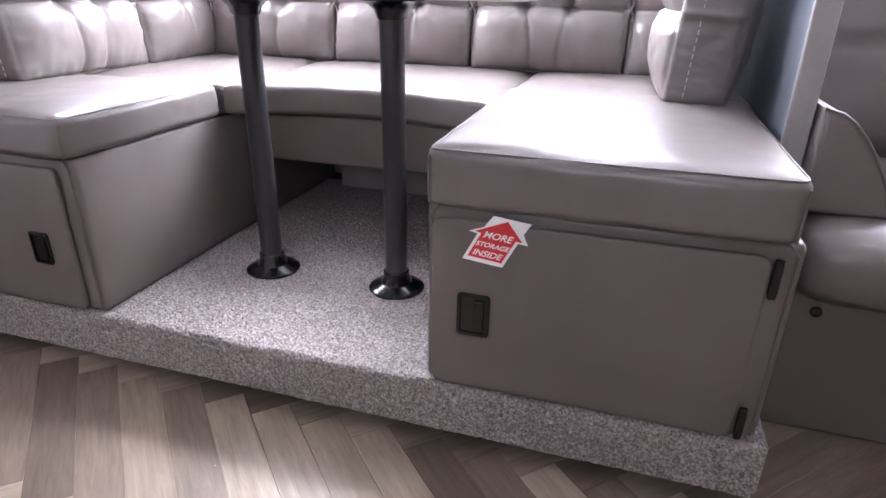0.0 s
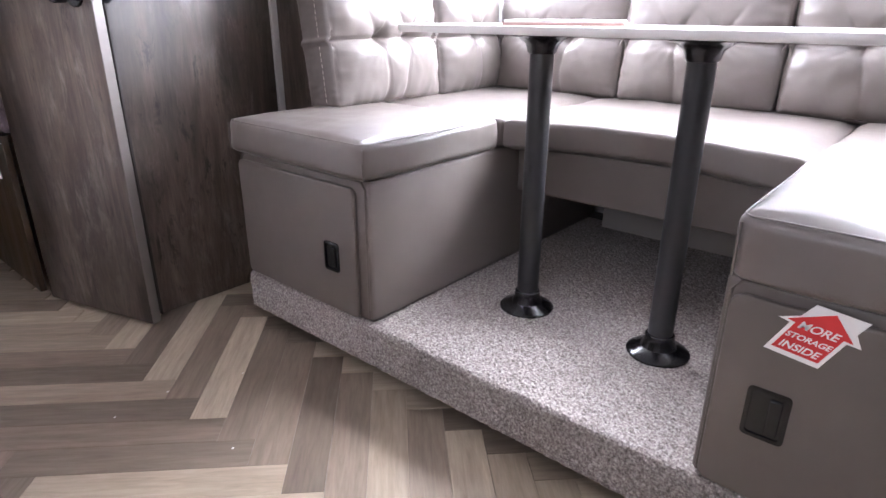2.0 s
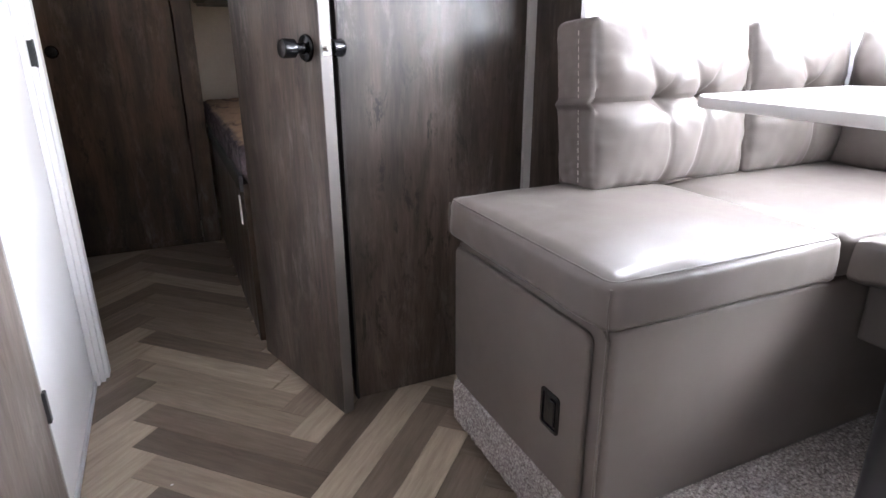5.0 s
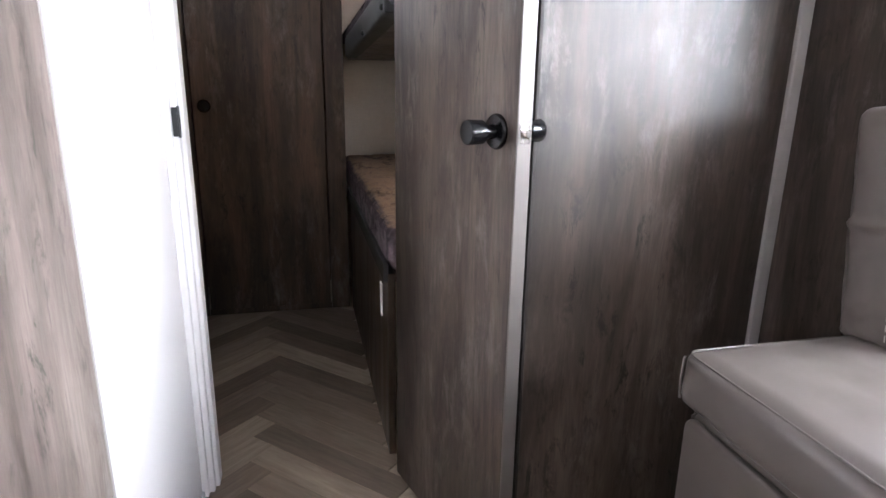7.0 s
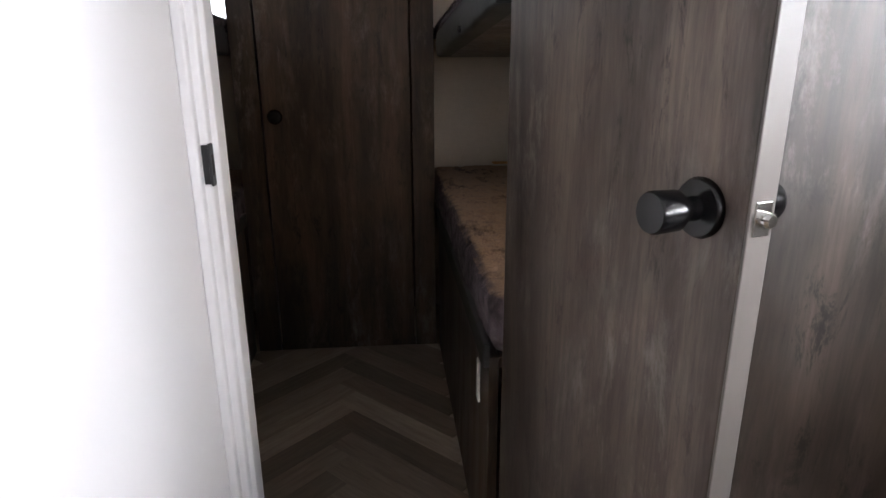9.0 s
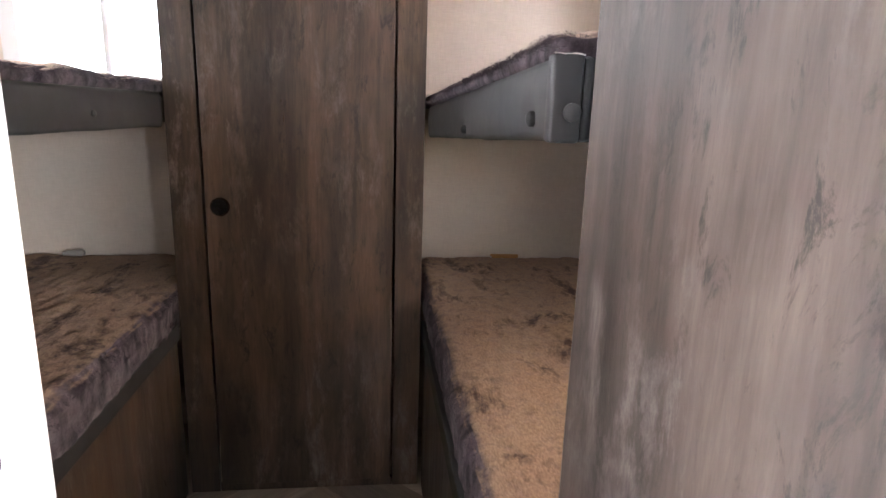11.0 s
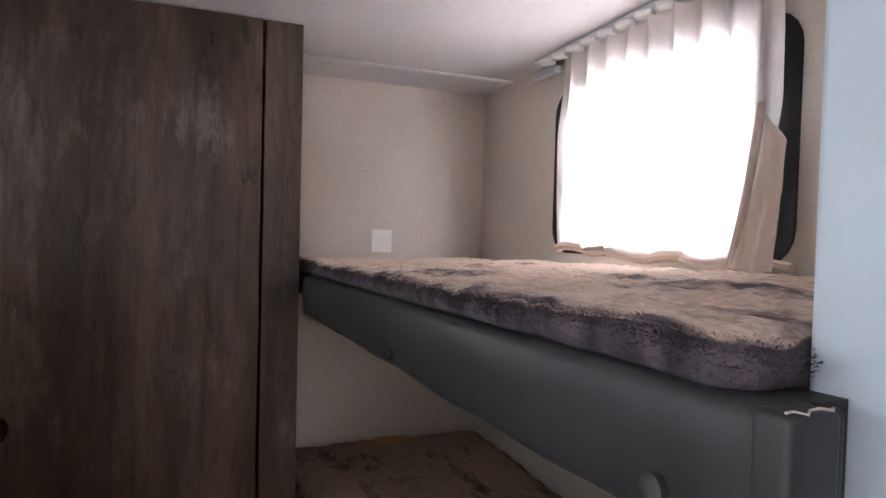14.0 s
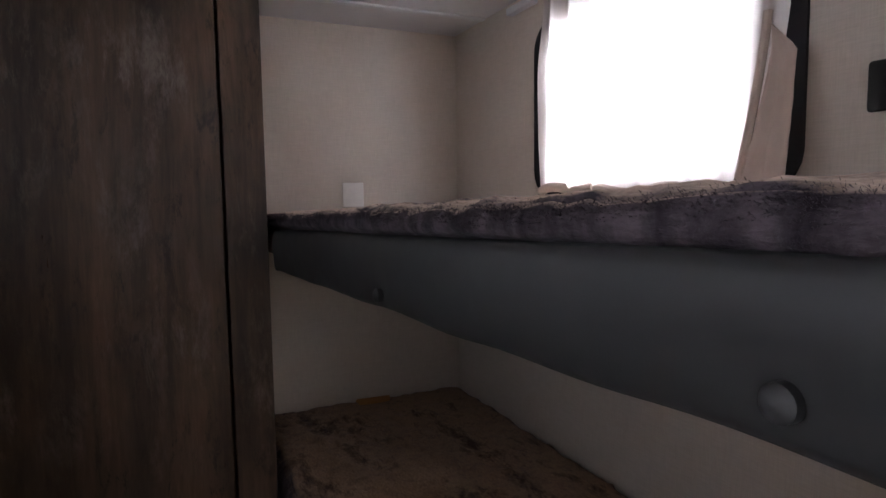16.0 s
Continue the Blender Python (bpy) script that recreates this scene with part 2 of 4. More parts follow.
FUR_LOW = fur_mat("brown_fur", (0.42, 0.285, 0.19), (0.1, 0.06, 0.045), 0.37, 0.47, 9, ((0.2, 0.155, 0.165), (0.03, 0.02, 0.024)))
CLOTH = cloth_mat()
CLOTH_DOUBLE = painted("folded_curtain_cloth", (0.56, 0.46, 0.39), 0.9, 0.1, 300, 0.001, 0.4)
# blue of the flare haze over the divider is put into its colour
DIVIDER = painted("divider_haze_tint", (0.13, 0.145, 0.165), 0.4, 0.06)
GLASS = glass_mat()
BACKDROP = glow_mat("bright_outdoors", (0.93, 0.96, 1.0), 3.0)
PAPER = plain("white_paper", (0.85, 0.84, 0.82), 0.6)
RED = plain("red_print", (0.62, 0.03, 0.03), 0.5)
BLUE = plain("blue_cloth", (0.2, 0.26, 0.38), 0.7)
STITCH = plain("pale_thread", (0.55, 0.5, 0.46), 0.8)
LEAFLET = plain("pale_red_print", (0.62, 0.4, 0.35), 0.5)
ORANGE = plain("amber_sticker", (0.5, 0.25, 0.07), 0.6)

# ---- building helpers ----


def thing(name, at, label, category, group="", kind=""):
    ob = new(name)
    ob.empty_display_size = 0.05
    ob.location = at
    return tagged(ob, label, category, group, kind)


def root_place(ob):
    p = Vector((0, 0, 0))
    while ob is not None:
        p += ob.location
        ob = ob.parent
    return p


def part(name, bm, mat, parent=None, label="", smooth=False, sharp=38):
    """Links a mesh, built in world metres, as one object under a thing."""
    me = bpy.data.meshes.new(name)
    if parent is not None:
        bmesh.ops.translate(bm, verts=bm.verts, vec=-root_place(parent))
    if smooth:
        for f in bm.faces:
            f.smooth = True
        for e in bm.edges:
            if len(e.link_faces) == 2 and e.calc_face_angle(0) > radians(sharp):
                e.smooth = False
    bm.to_mesh(me)
    bm.free()
    for x in mat if isinstance(mat, (list, tuple)) else (mat,):
        me.materials.append(x)
    ob = new(name, me)
    if parent is not None:
        ob.parent = parent
    if label:
        ob["label"] = label
    return ob


def structure(name, bm, mat, label, category):
    return tagged(part(name, bm, mat), label, category, kind="structure")


def box(x0, x1, y0, y1, z0, z1, bevel=0.0, segs=2, bm=None):
    b2 = bmesh.new()
    bmesh.ops.create_cube(b2, size=1.0)
    for v in b2.verts:
        v.co = Vector((x0 + (v.co.x + 0.5) * (x1 - x0), y0 + (v.co.y + 0.5) * (y1 - y0), z0 + (v.co.z + 0.5) * (z1 - z0)))
    if bevel:
        bmesh.ops.bevel(b2, geom=list(b2.edges), offset=bevel, segments=segs, affect="EDGES", profile=0.5)
    return join(bm, b2)


def join(bm, extra):
    if bm is None:
        return extra
    tmp = bpy.data.meshes.new("tmp")
    extra.to_mesh(tmp)
    extra.free()
    bm.from_mesh(tmp)
    bpy.data.meshes.remove(tmp)
    return bm


def turned(profile, m, segs=32, bm=None):
    """A solid of revolution round local z: profile of (radius, height)."""
    b2 = bmesh.new()
    rings = []
    for r, h in profile:
        rings.append([b2.verts.new(m @ Vector((r * math.cos(2 * math.pi * i / segs), r * math.sin(2 * math.pi * i / segs), h))) for i in range(segs)])
    for a, c in zip(rings, rings[1:]):
        for i in range(segs):
            j = (i + 1) % segs
            b2.faces.new((a[i], a[j], c[j], c[i]))
    b2.faces.new(list(reversed(rings[0])))
    b2.faces.new(rings[-1])
    bmesh.ops.recalc_face_normals(b2, faces=b2.faces)
    return join(bm, b2)


def tube(points, r, segs=8, bm=None, closed=False):
    b2 = bmesh.new()
    pts = [Vector(p) for p in points]
    rings = []
    for i, p in enumerate(pts):
        a = pts[i - 1] if i or closed else p
        c = pts[(i + 1) % len(pts)] if i < len(pts) - 1 or closed else p
        d = (c - a).normalized()
        s = d.orthogonal().normalized() if abs(d.z) > 0.9 else d.cross(Vector((0, 0, 1))).normalized()
        u = d.cross(s)
        rings.append([b2.verts.new(p + r * (math.cos(2 * math.pi * k / segs) * s + math.sin(2 * math.pi * k / segs) * u)) for k in range(segs)])
    pairs = list(zip(rings, rings[1:])) + ([(rings[-1], rings[0])] if closed else [])
    for a, c in pairs:
        for k in range(segs):
            j = (k + 1) % segs
            b2.faces.new((a[k], a[j], c[j], c[k]))
    if not closed:
        b2.faces.new(list(reversed(rings[0])))
        b2.faces.new(rings[-1])
    bmesh.ops.recalc_face_normals(b2, faces=b2.faces)
    return join(bm, b2)


def slab(outline, axis, a, b, bevel=0.0, segs=2):
    """A plate with an outline of (u, v) in the plane across axis, from a to b along it."""
    b2 = bmesh.new()
    put = {"x": lambda u, v, w: (w, u, v), "y": lambda u, v, w: (u, w, v), "z": lambda u, v, w: (u, v, w)}[axis]
    lo = [b2.verts.new(put(u, v, a)) for u, v in outline]
    hi = [b2.verts.new(put(u, v, b)) for u, v in outline]
    k = len(outline)
    caps = [b2.faces.new(lo), b2.faces.new(hi)]
    for i in range(k):
        b2.faces.new((lo[i], lo[(i + 1) % k], hi[(i + 1) % k], hi[i]))
    bmesh.ops.recalc_face_normals(b2, faces=b2.faces)
    if bevel:
        edges = {e for f in caps for e in f.edges}
        bmesh.ops.bevel(b2, geom=list(edges), offset=bevel, segments=segs, affect="EDGES", profile=0.5)
    return b2


def rounded(u0, u1, v0, v1, r, n=5):
    pts = []
    for cu, cv, a0 in ((u1 - r, v1 - r, 0), (u0 + r, v1 - r, 90), (u0 + r, v0 + r, 180), (u1 - r, v0 + r, 270)):
        for i in range(n + 1):
            a = radians(a0 + 90 * i / n)
            pts.append((cu + r * math.cos(a), cv + r * math.sin(a)))
    return pts


def wall_hole(axis, a, b, u0, u1, z0, z1, holes=()):
    """A wall across axis from a to b, with real openings (u0, u1, z0, z1)."""
    us = sorted({u0, u1, *[h[0] for h in holes], *[h[1] for h in holes]})
    zs = sorted({z0, z1, *[h[2] for h in holes], *[h[3] for h in holes]})
    bm = bmesh.new()
    put = (lambda u, z, w: (w, u, z)) if axis == "x" else (lambda u, z, w: (u, w, z))
    solid = lambda i, j: 0 <= i < len(us) - 1 and 0 <= j < len(zs) - 1 and not any(h[0] <= us[i] < h[1] and h[2] <= zs[j] < h[3] for h in holes)
    for i in range(len(us) - 1):
        for j in range(len(zs) - 1):
            if not solid(i, j):
                continue
            q = [(us[i], zs[j]), (us[i + 1], zs[j]), (us[i + 1], zs[j + 1]), (us[i], zs[j + 1])]
            for w in (a, b):
                bm.faces.new([bm.verts.new(put(u, z, w)) for u, z in q])
            for (di, dj), (p, r) in (((0, -1), (0, 1)), ((1, 0), (1, 2)), ((0, 1), (2, 3)), ((-1, 0), (3, 0))):
                if not solid(i + di, j + dj):
                    bm.faces.new([bm.verts.new(put(*q[p], a)), bm.verts.new(put(*q[r], a)), bm.verts.new(put(*q[r], b)), bm.verts.new(put(*q[p], b))])
    bmesh.ops.remove_doubles(bm, verts=bm.verts, dist=1e-5)
    bmesh.ops.recalc_face_normals(bm, faces=bm.faces)
    return bm


def puffy(size, r, puff, cuts=18, shape=None, wrinkle=0.003, seed=0.0):
    """An upholstered block centred at the origin: rounded edges, swelling faces and slight wrinkles."""
    hx, hy, hz = (s / 2 for s in size)
    b2 = bmesh.new()
    bmesh.ops.create_cube(b2, size=2.0)
    bmesh.ops.subdivide_edges(b2, edges=list(b2.edges), cuts=cuts, use_grid_fill=True)
    for v in b2.verts:
        u = v.co.copy()
        p = Vector((u.x * hx, u.y * hy, u.z * hz))
        core = Vector((max(-hx + r, min(hx - r, p.x)), max(-hy + r, min(hy - r, p.y)), max(-hz + r, min(hz - r, p.z))))
        d = p - core
        p = core + (d.normalized() * r if d.length > 1e-9 else d)
        s = [(1 - u.x ** 4), (1 - u.y ** 4), (1 - u.z ** 4)]
        out = Vector((0, 0, 0))
        if abs(u.x) > 0.999:
            out.x = math.copysign(puff[0] * s[1] * s[2], u.x)
        if abs(u.y) > 0.999:
            out.y = math.copysign(puff[1] * s[0] * s[2], u.y)
        if abs(u.z) > 0.999:
            out.z = math.copysign(puff[2] * s[0] * s[1], u.z)
        p += out
        if shape:
            p += shape(p, u)
        w = noise.noise(p * 9 + Vector((seed, seed * 1.7, 0))) * wrinkle + noise.noise(p * 27 + Vector((0, seed, seed))) * wrinkle * 0.4
        p += (d.normalized() if d.length > 1e-9 else Vector((0, 0, 1))) * w
        v.co = p
    return b2


def placed(bm, m):
    bmesh.ops.transform(bm, matrix=m, verts=bm.verts)
    return bm

# ---- large structure ----
CEIL = 1.965
structure("ceiling", box(-1.36, 1.3, -1.7, 4.87, CEIL, CEIL + 0.05), CEILING, "low pale grey ceiling board", "ceiling")
structure("ceiling_slide", box(1.3, 2.33, -1.7, 2.33, 1.86, 1.91), CEILING, "pale ceiling board of the slide-out", "ceiling")
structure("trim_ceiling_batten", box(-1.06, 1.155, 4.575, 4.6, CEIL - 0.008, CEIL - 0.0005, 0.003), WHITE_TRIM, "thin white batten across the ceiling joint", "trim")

# bunk room shell
structure("wall_bunk_back", wall_hole("y", 4.81, 4.87, -1.13, 1.22, -0.05, CEIL, [(-1.0, -0.4, 1.40, 1.86)]), LINEN, "beige linen-look wall behind the bunks", "wall")
structure("wall_bunk_side", wall_hole("x", 1.16, 1.22, 2.99, 4.81, -0.05, CEIL, [(3.08, 3.6, 1.03, 1.23), (3.62, 4.21, 1.445, 1.83)]), LINEN, "beige linen-look wall with a curtained window", "wall")
structure("wall_bunk_left", wall_hole("x", -1.13, -1.07, 2.99, 4.81, -0.05, CEIL, [(3.12, 3.72, 1.45, 1.83)]), LINEN, "beige linen-look side wall", "wall")
wd = box(-1.13, -0.10, 2.94, 2.99, -0.05, CEIL)
box(0.525, 1.22, 2.90, 2.99, -0.05, CEIL, bm=wd)
box(-0.10, 0.525, 2.90, 2.99, 1.92, CEIL, bm=wd)
structure("wall_doorway", wd, LINEN, "partition with the bunk room doorway", "wall")

# passage
structure("wall_passage", box(-0.15, -0.092, 2.22, 2.94, 0.0, CEIL), WHITE_WALL, "glaring white passage wall beside the doorway", "wall")
# unseen closing partition, dark wood so it bounces less fill light
structure("wall_kitchen_return", box(-1.36, -0.15, 1.40, 1.47, 0.0, CEIL), WOOD, "unseen wood-grain partition, dark to cut bounced light", "wall")
structure("wall_closet", box(0.675, 1.24, 2.47, 2.50, 0.0, CEIL), WOOD, "grey-brown wood-grain closet wall", "wall")
structure("wall_closet_side", box(0.69, 0.715, 2.50, 2.90, 0.0, CEIL), WOOD, "grey-brown wood-grain closet side", "wall")
structure("trim_closet", box(1.24, 1.268, 2.458, 2.475, 0.0, CEIL, 0.003), TRIM_PALE, "pale upright trim strip", "trim")
structure("wall_slide_flange", box(1.268, 1.284, 2.25, 2.47, 0.0, CEIL), WOOD, "narrow wood-grain flange of the slide-out", "wall")
structure("trim_closet_corner", box(0.668, 0.676, 2.464, 2.50, 0.0, CEIL, 0.002), DARK_VOID, "dark corner edge of the closet wall", "trim")
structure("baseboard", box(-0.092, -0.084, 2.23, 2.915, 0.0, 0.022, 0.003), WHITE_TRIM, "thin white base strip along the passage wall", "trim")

# slide-out shell
structure("wall_slide_end", wall_hole("y", 2.25, 2.31, 1.284, 2.33, 0.065, 1.86, [(1.40, 2.02, 1.19, 1.76)]), WHITE_WALL, "white end wall of the slide-out with a window", "wall")
structure("wall_slide_back", wall_hole("x", 2.27, 2.33, -1.7, 2.25, 0.0, 1.86, [(-1.3, -0.2, 1.19, 1.76), (0.16, 2.0, 1.19, 1.76)]), WHITE_WALL, "white back wall of the slide-out with a wide window", "wall")
structure("wall_slide_header", box(1.24, 1.3, -1.7, 2.44, 1.84, CEIL), WHITE_WALL, "header over the slide-out opening", "wall")
# unseen closing walls, their dark wood chosen to lower the bounced light
structure("wall_front", box(-1.36, 2.33, -1.76, -1.7, -0.05, CEIL), WOOD, "unseen wood-grain far wall, dark to cut bounced light", "wall")
structure("wall_kitchen", wall_hole("x", -1.36, -1.30, -1.7, 1.40, -0.05, CEIL, [(0.0, 1.0, 1.15, 1.85)]), WOOD, "unseen dark wood-grain wall with an added window", "wall")
structure("floor", box(-1.36, 2.33, -1.76, 4.87, -0.06, -0.005), PLANK, "wood-look herringbone plank floor", "floor")


# ---- windows ----
def window(name, axis, wall_a, wall_b, u0, u1, z0, z1, label, frame_mat, out, margin=0.045):
    w = thing(name, ((wall_a + wall_b) / 2, (u0 + u1) / 2, z0) if axis == "x" else ((u0 + u1) / 2, (wall_a + wall_b) / 2, z0), label, "window", kind="structure")
    outer, inner = rounded(u0 - margin, u1 + margin, z0 - 0.035, z1 + 0.035, 0.07), rounded(u0 + 0.012, u1 - 0.012, z0 + 0.012, z1 - 0.012, 0.055)
    face = wall_a - 0.006 if out > 0 else wall_b + 0.006
    deep = wall_b + 0.006 if out > 0 else wall_a - 0.006
    bm = bmesh.new()
    put = (lambda u, z, k: (k, u, z)) if axis == "x" else (lambda u, z, k: (u, k, z))
    k = len(outer)
    rings = [[bm.verts.new(put(u, z, d)) for u, z in o] for o, d in ((outer, deep), (outer, face), (inner, face), (inner, deep))]
    for a, c in zip(rings, rings[1:] + rings[:1]):
        for i in range(k):
            bm.faces.new((a[i], a[(i + 1) % k], c[(i + 1) % k], c[i]))
    bmesh.ops.recalc_face_normals(bm, faces=bm.faces)
    part("window_frame", bm, frame_mat, w, smooth=True)
    mid = (wall_a + wall_b) / 2
    pane = part("pane", slab(inner, axis, mid - 0.002, mid + 0.002), GLASS, w)
    pane.visible_shadow = False
    part("mullion", box(mid - 0.01, mid + 0.01, (u0 + u1) / 2 - 0.012, (u0 + u1) / 2 + 0.012, z0, z1, 0.003) if axis == "x" else box((u0 + u1) / 2 - 0.012, (u0 + u1) / 2 + 0.012, mid - 0.01, mid + 0.01, z0, z1, 0.003), frame_mat, w)
    return w


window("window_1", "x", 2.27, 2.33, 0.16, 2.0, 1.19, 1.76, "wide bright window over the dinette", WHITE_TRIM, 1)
# unseen window, added so the sofa side gets light
window("added_window_6", "x", 2.27, 2.33, -1.3, -0.2, 1.19, 1.76, "added unseen window over the sofa", WHITE_TRIM, 1)
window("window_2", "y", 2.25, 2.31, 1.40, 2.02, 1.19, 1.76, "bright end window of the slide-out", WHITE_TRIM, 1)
window("window_3", "x", 1.16, 1.22, 3.62, 4.21, 1.445, 1.83, "black-framed bunk window behind a curtain", BLACK_MATTE, 1, 0.093)
window("window_7", "x", 1.16, 1.22, 3.08, 3.6, 1.03, 1.23, "low bunk window under the upper bunk", WHITE_TRIM, 1)
# unseen mirror of the curtained window, added for the left fill
window("added_window_8", "x", -1.13, -1.07, 3.12, 3.72, 1.45, 1.83, "added unseen bunk window above the opposite upper bunk", WHITE_TRIM, -1)
window("window_4", "y", 4.81, 4.87, -1.0, -0.4, 1.40, 1.86, "glaring window above the far bunk", WHITE_TRIM, 1)
# unseen opening, added to carry the aisle fill
window("added_window_5", "x", -1.36, -1.30, 0.0, 1.0, 1.15, 1.85, "added unseen window across the aisle", BLACK, -1)
bd = box(3.4, 3.42, -4.0, 6.0, -0.5, 5.0)
box(-3.0, 3.4, 5.9, 5.92, -0.5, 5.0, bm=bd)
tagged(part("backdrop", bd, BACKDROP), "overexposed bright outdoors", "backdrop", kind="structure")


# ---- doorway trim, bunk room door, bathroom door ----
casing = thing("door_frame", (-0.06, 2.95, 0), "white door casing with stepped profile and dark strike plate", "door frame", kind="structure")
bm = box(-0.092, -0.074, 2.895, 2.945, 0.0, 1.93, 0.004)
box(-0.092, -0.060, 2.915, 2.95, 0.0, 1.93, 0.004, bm=bm)
box(-0.10, -0.050, 2.94, 2.995, 0.0, 1.93, 0.003, bm=bm)
part("strike_jamb", bm, WHITE_WALL, casing)
bm = box(0.502, 0.53, 2.885, 2.996, 0.0, 1.93, 0.004)
box(0.506, 0.55, 2.874, 2.902, 0.0, 1.93, 0.004, bm=bm)
box(0.497, 0.52, 2.925, 2.945, 0.0, 1.93, 0.003, bm=bm)
part("hinge_jamb", bm, JAMB, casing)
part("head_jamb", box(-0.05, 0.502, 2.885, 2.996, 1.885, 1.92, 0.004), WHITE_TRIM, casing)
sp = slab(rounded(2.905, 2.927, 1.0, 1.075, 0.006), "x", -0.0605, -0.0565, 0.001)
part("strike_plate", sp, BLACK_METAL, casing, "dark metal strike plate")
part("strike_lip", box(-0.073, -0.0575, 2.9115, 2.9155, 1.003, 1.072, 0.0015), BLACK_METAL, casing)
# solid dark block stands in for the shade inside the latch hole
part("latch_hole_shade", box(-0.0575, -0.0555, 2.911, 2.921, 1.02, 1.055, 0.001), DARK_VOID, casing)

HINGE, FREE = Vector((0.474, 2.889, 0)), Vector((0.621, 2.392, 0))
along = (FREE - HINGE).normalized()
D = Matrix.Translation(HINGE) @ Matrix.Rotation(math.atan2(along.y, along.x), 4, "Z")
door = thing("door_1", HINGE, "open wood-grain bunk room door with black knobs", "door", kind="structure")
LEN = (FREE - HINGE).length
part("door_panel", placed(box(0, LEN - 0.002, -0.016, 0.016, 0.012, 1.885, 0.002), D), WOOD, door)
part("edge_strip", placed(box(LEN - 0.002, LEN + 0.002, -0.0165, 0.0165, 0.012, 1.885, 0.0015), D), DOOR_EDGE, door, "pale shiny edge band")
part("latch_plate", placed(box(LEN + 0.0015, LEN + 0.0035, -0.011, 0.011, 1.032, 1.068, 0.0008), D), CHROME, door, "chrome latch plate")
part("latch_bolt", turned([(0.0085, 0), (0.0085, 0.009), (0.006, 0.012)], D @ pose(LEN + 0.003, 0, 1.05, 0, 90, 0), 20), CHROME, door, "chrome latch bolt")
for side in (-1, 1):
    m = D @ pose(LEN - 0.062, side * 0.016, 1.05, 90 if side < 0 else -90)
    kn = part("door_knob", turned([(0.0335, 0), (0.034, 0.004), (0.031, 0.009), (0.014, 0.011), (0.0125, 0.03), (0.0165, 0.033), (0.0225, 0.037), (0.0235, 0.066), (0.0215, 0.07), (0.0002, 0.0712)], m, 36), BLACK, door, "glossy black round door knob", smooth=True)
for z in (0.25, 1.0, 1.7):
    part("hinge", turned([(0.006, 0), (0.006, 0.07)], pose(HINGE.x + 0.004, HINGE.y + 0.006, z), 12), BLACK_METAL, door)

bath = thing("door_2", (-0.09, 1.9, 0), "closed grey wood-grain bathroom door", "door", kind="structure")
part("door_panel", box(-0.12, -0.078, 1.52, 2.214, 0.01, 1.89, 0.002), WOOD_GREY, bath)
part("edge_strip", box(-0.0785, -0.0765, 2.208, 2.2165, 0.01, 1.89, 0.0008), EDGE_BAND, bath)
for z in (0.30, 1.62):
    part("hinge", box(-0.078, -0.07, 2.205, 2.222, z, z + 0.075, 0.002), BLACK_METAL, bath, "small black hinge")
bm = box(-0.15, -0.095, 1.47, 1.52, 0, CEIL)
box(-0.15, -0.095, 1.52, 2.22, 1.895, CEIL, bm=bm)
structure("wall_bathroom", bm, WHITE_WALL, "partition round the bathroom door", "wall")

# ---- slide-out platform ----


def carpet_sheet(x0, x1, y0, y1, z0, z1, step=0.0055, r=0.016):
    """Carpet that runs over the top of the platform and down its front."""
    prof = []
    n = int((z1 - r - z0) / step)
    prof += [(x0, z0 + i * (z1 - r - z0) / n) for i in range(n + 1)]
    prof += [(x0 + r - r * math.cos(a), z1 - r + r * math.sin(a)) for a in (radians(a) for a in (22, 45, 68, 90))]
    n = int((x1 - x0 - r) / step)
    prof += [(x0 + r + i * (x1 - x0 - r) / n, z1) for i in range(1, n + 1)]
    ny = int((y1 - y0) / step)
    verts, faces = [], []
    for j in range(ny + 1):
        y = y0 + (y1 - y0) * j / ny
        for i, (x, z) in enumerate(prof):
            p = Vector((x, y, z))
            h = 0.0035 * noise.noise(p * 170) + 0.0022 * noise.noise(p * 60) + 0.0015 * random.random()
            nx = -1 if z < z1 - r else (0 if x > x0 + r else -0.7)
            nz = 0 if z < z1 - r else (1 if x > x0 + r else 0.7)
            verts.append((x + nx * h, y, z + nz * h))
    k = len(prof)
    for j in range(ny):
        for i in range(k - 1):
            a = j * k + i
            faces.append((a, a + k, a + k + 1, a + 1))
    me = bpy.data.meshes.new("carpet")
    me.from_pydata(verts, [], faces)
    return me


plat = thing("slide_platform", (1.5, 1.1, 0.0), "raised slide-out floor covered in speckled grey carpet", "platform", kind="structure")
part("floor_board", box(0.872, 2.27, 0.016, 2.162, 0.068, 0.182), DARK_VOID, plat)
part("plinth", box(1.25, 2.2, 0.05, 2.2, 0.0, 0.068), DARK_VOID, plat)
cm = carpet_sheet(0.862, 2.15, 0.012, 2.168, 0.066, 0.19)
cm.materials.append(CARPET)
co = new("carpet", cm)
co.location = -root_place(plat)
co.parent = plat
co["label"] = "speckled grey and beige cut-pile carpet"
part("carpet_end", box(0.866, 1.25, 0.004, 0.016, 0.068, 0.188, 0.003), CARPET, plat)

# ---- dinette benches ----


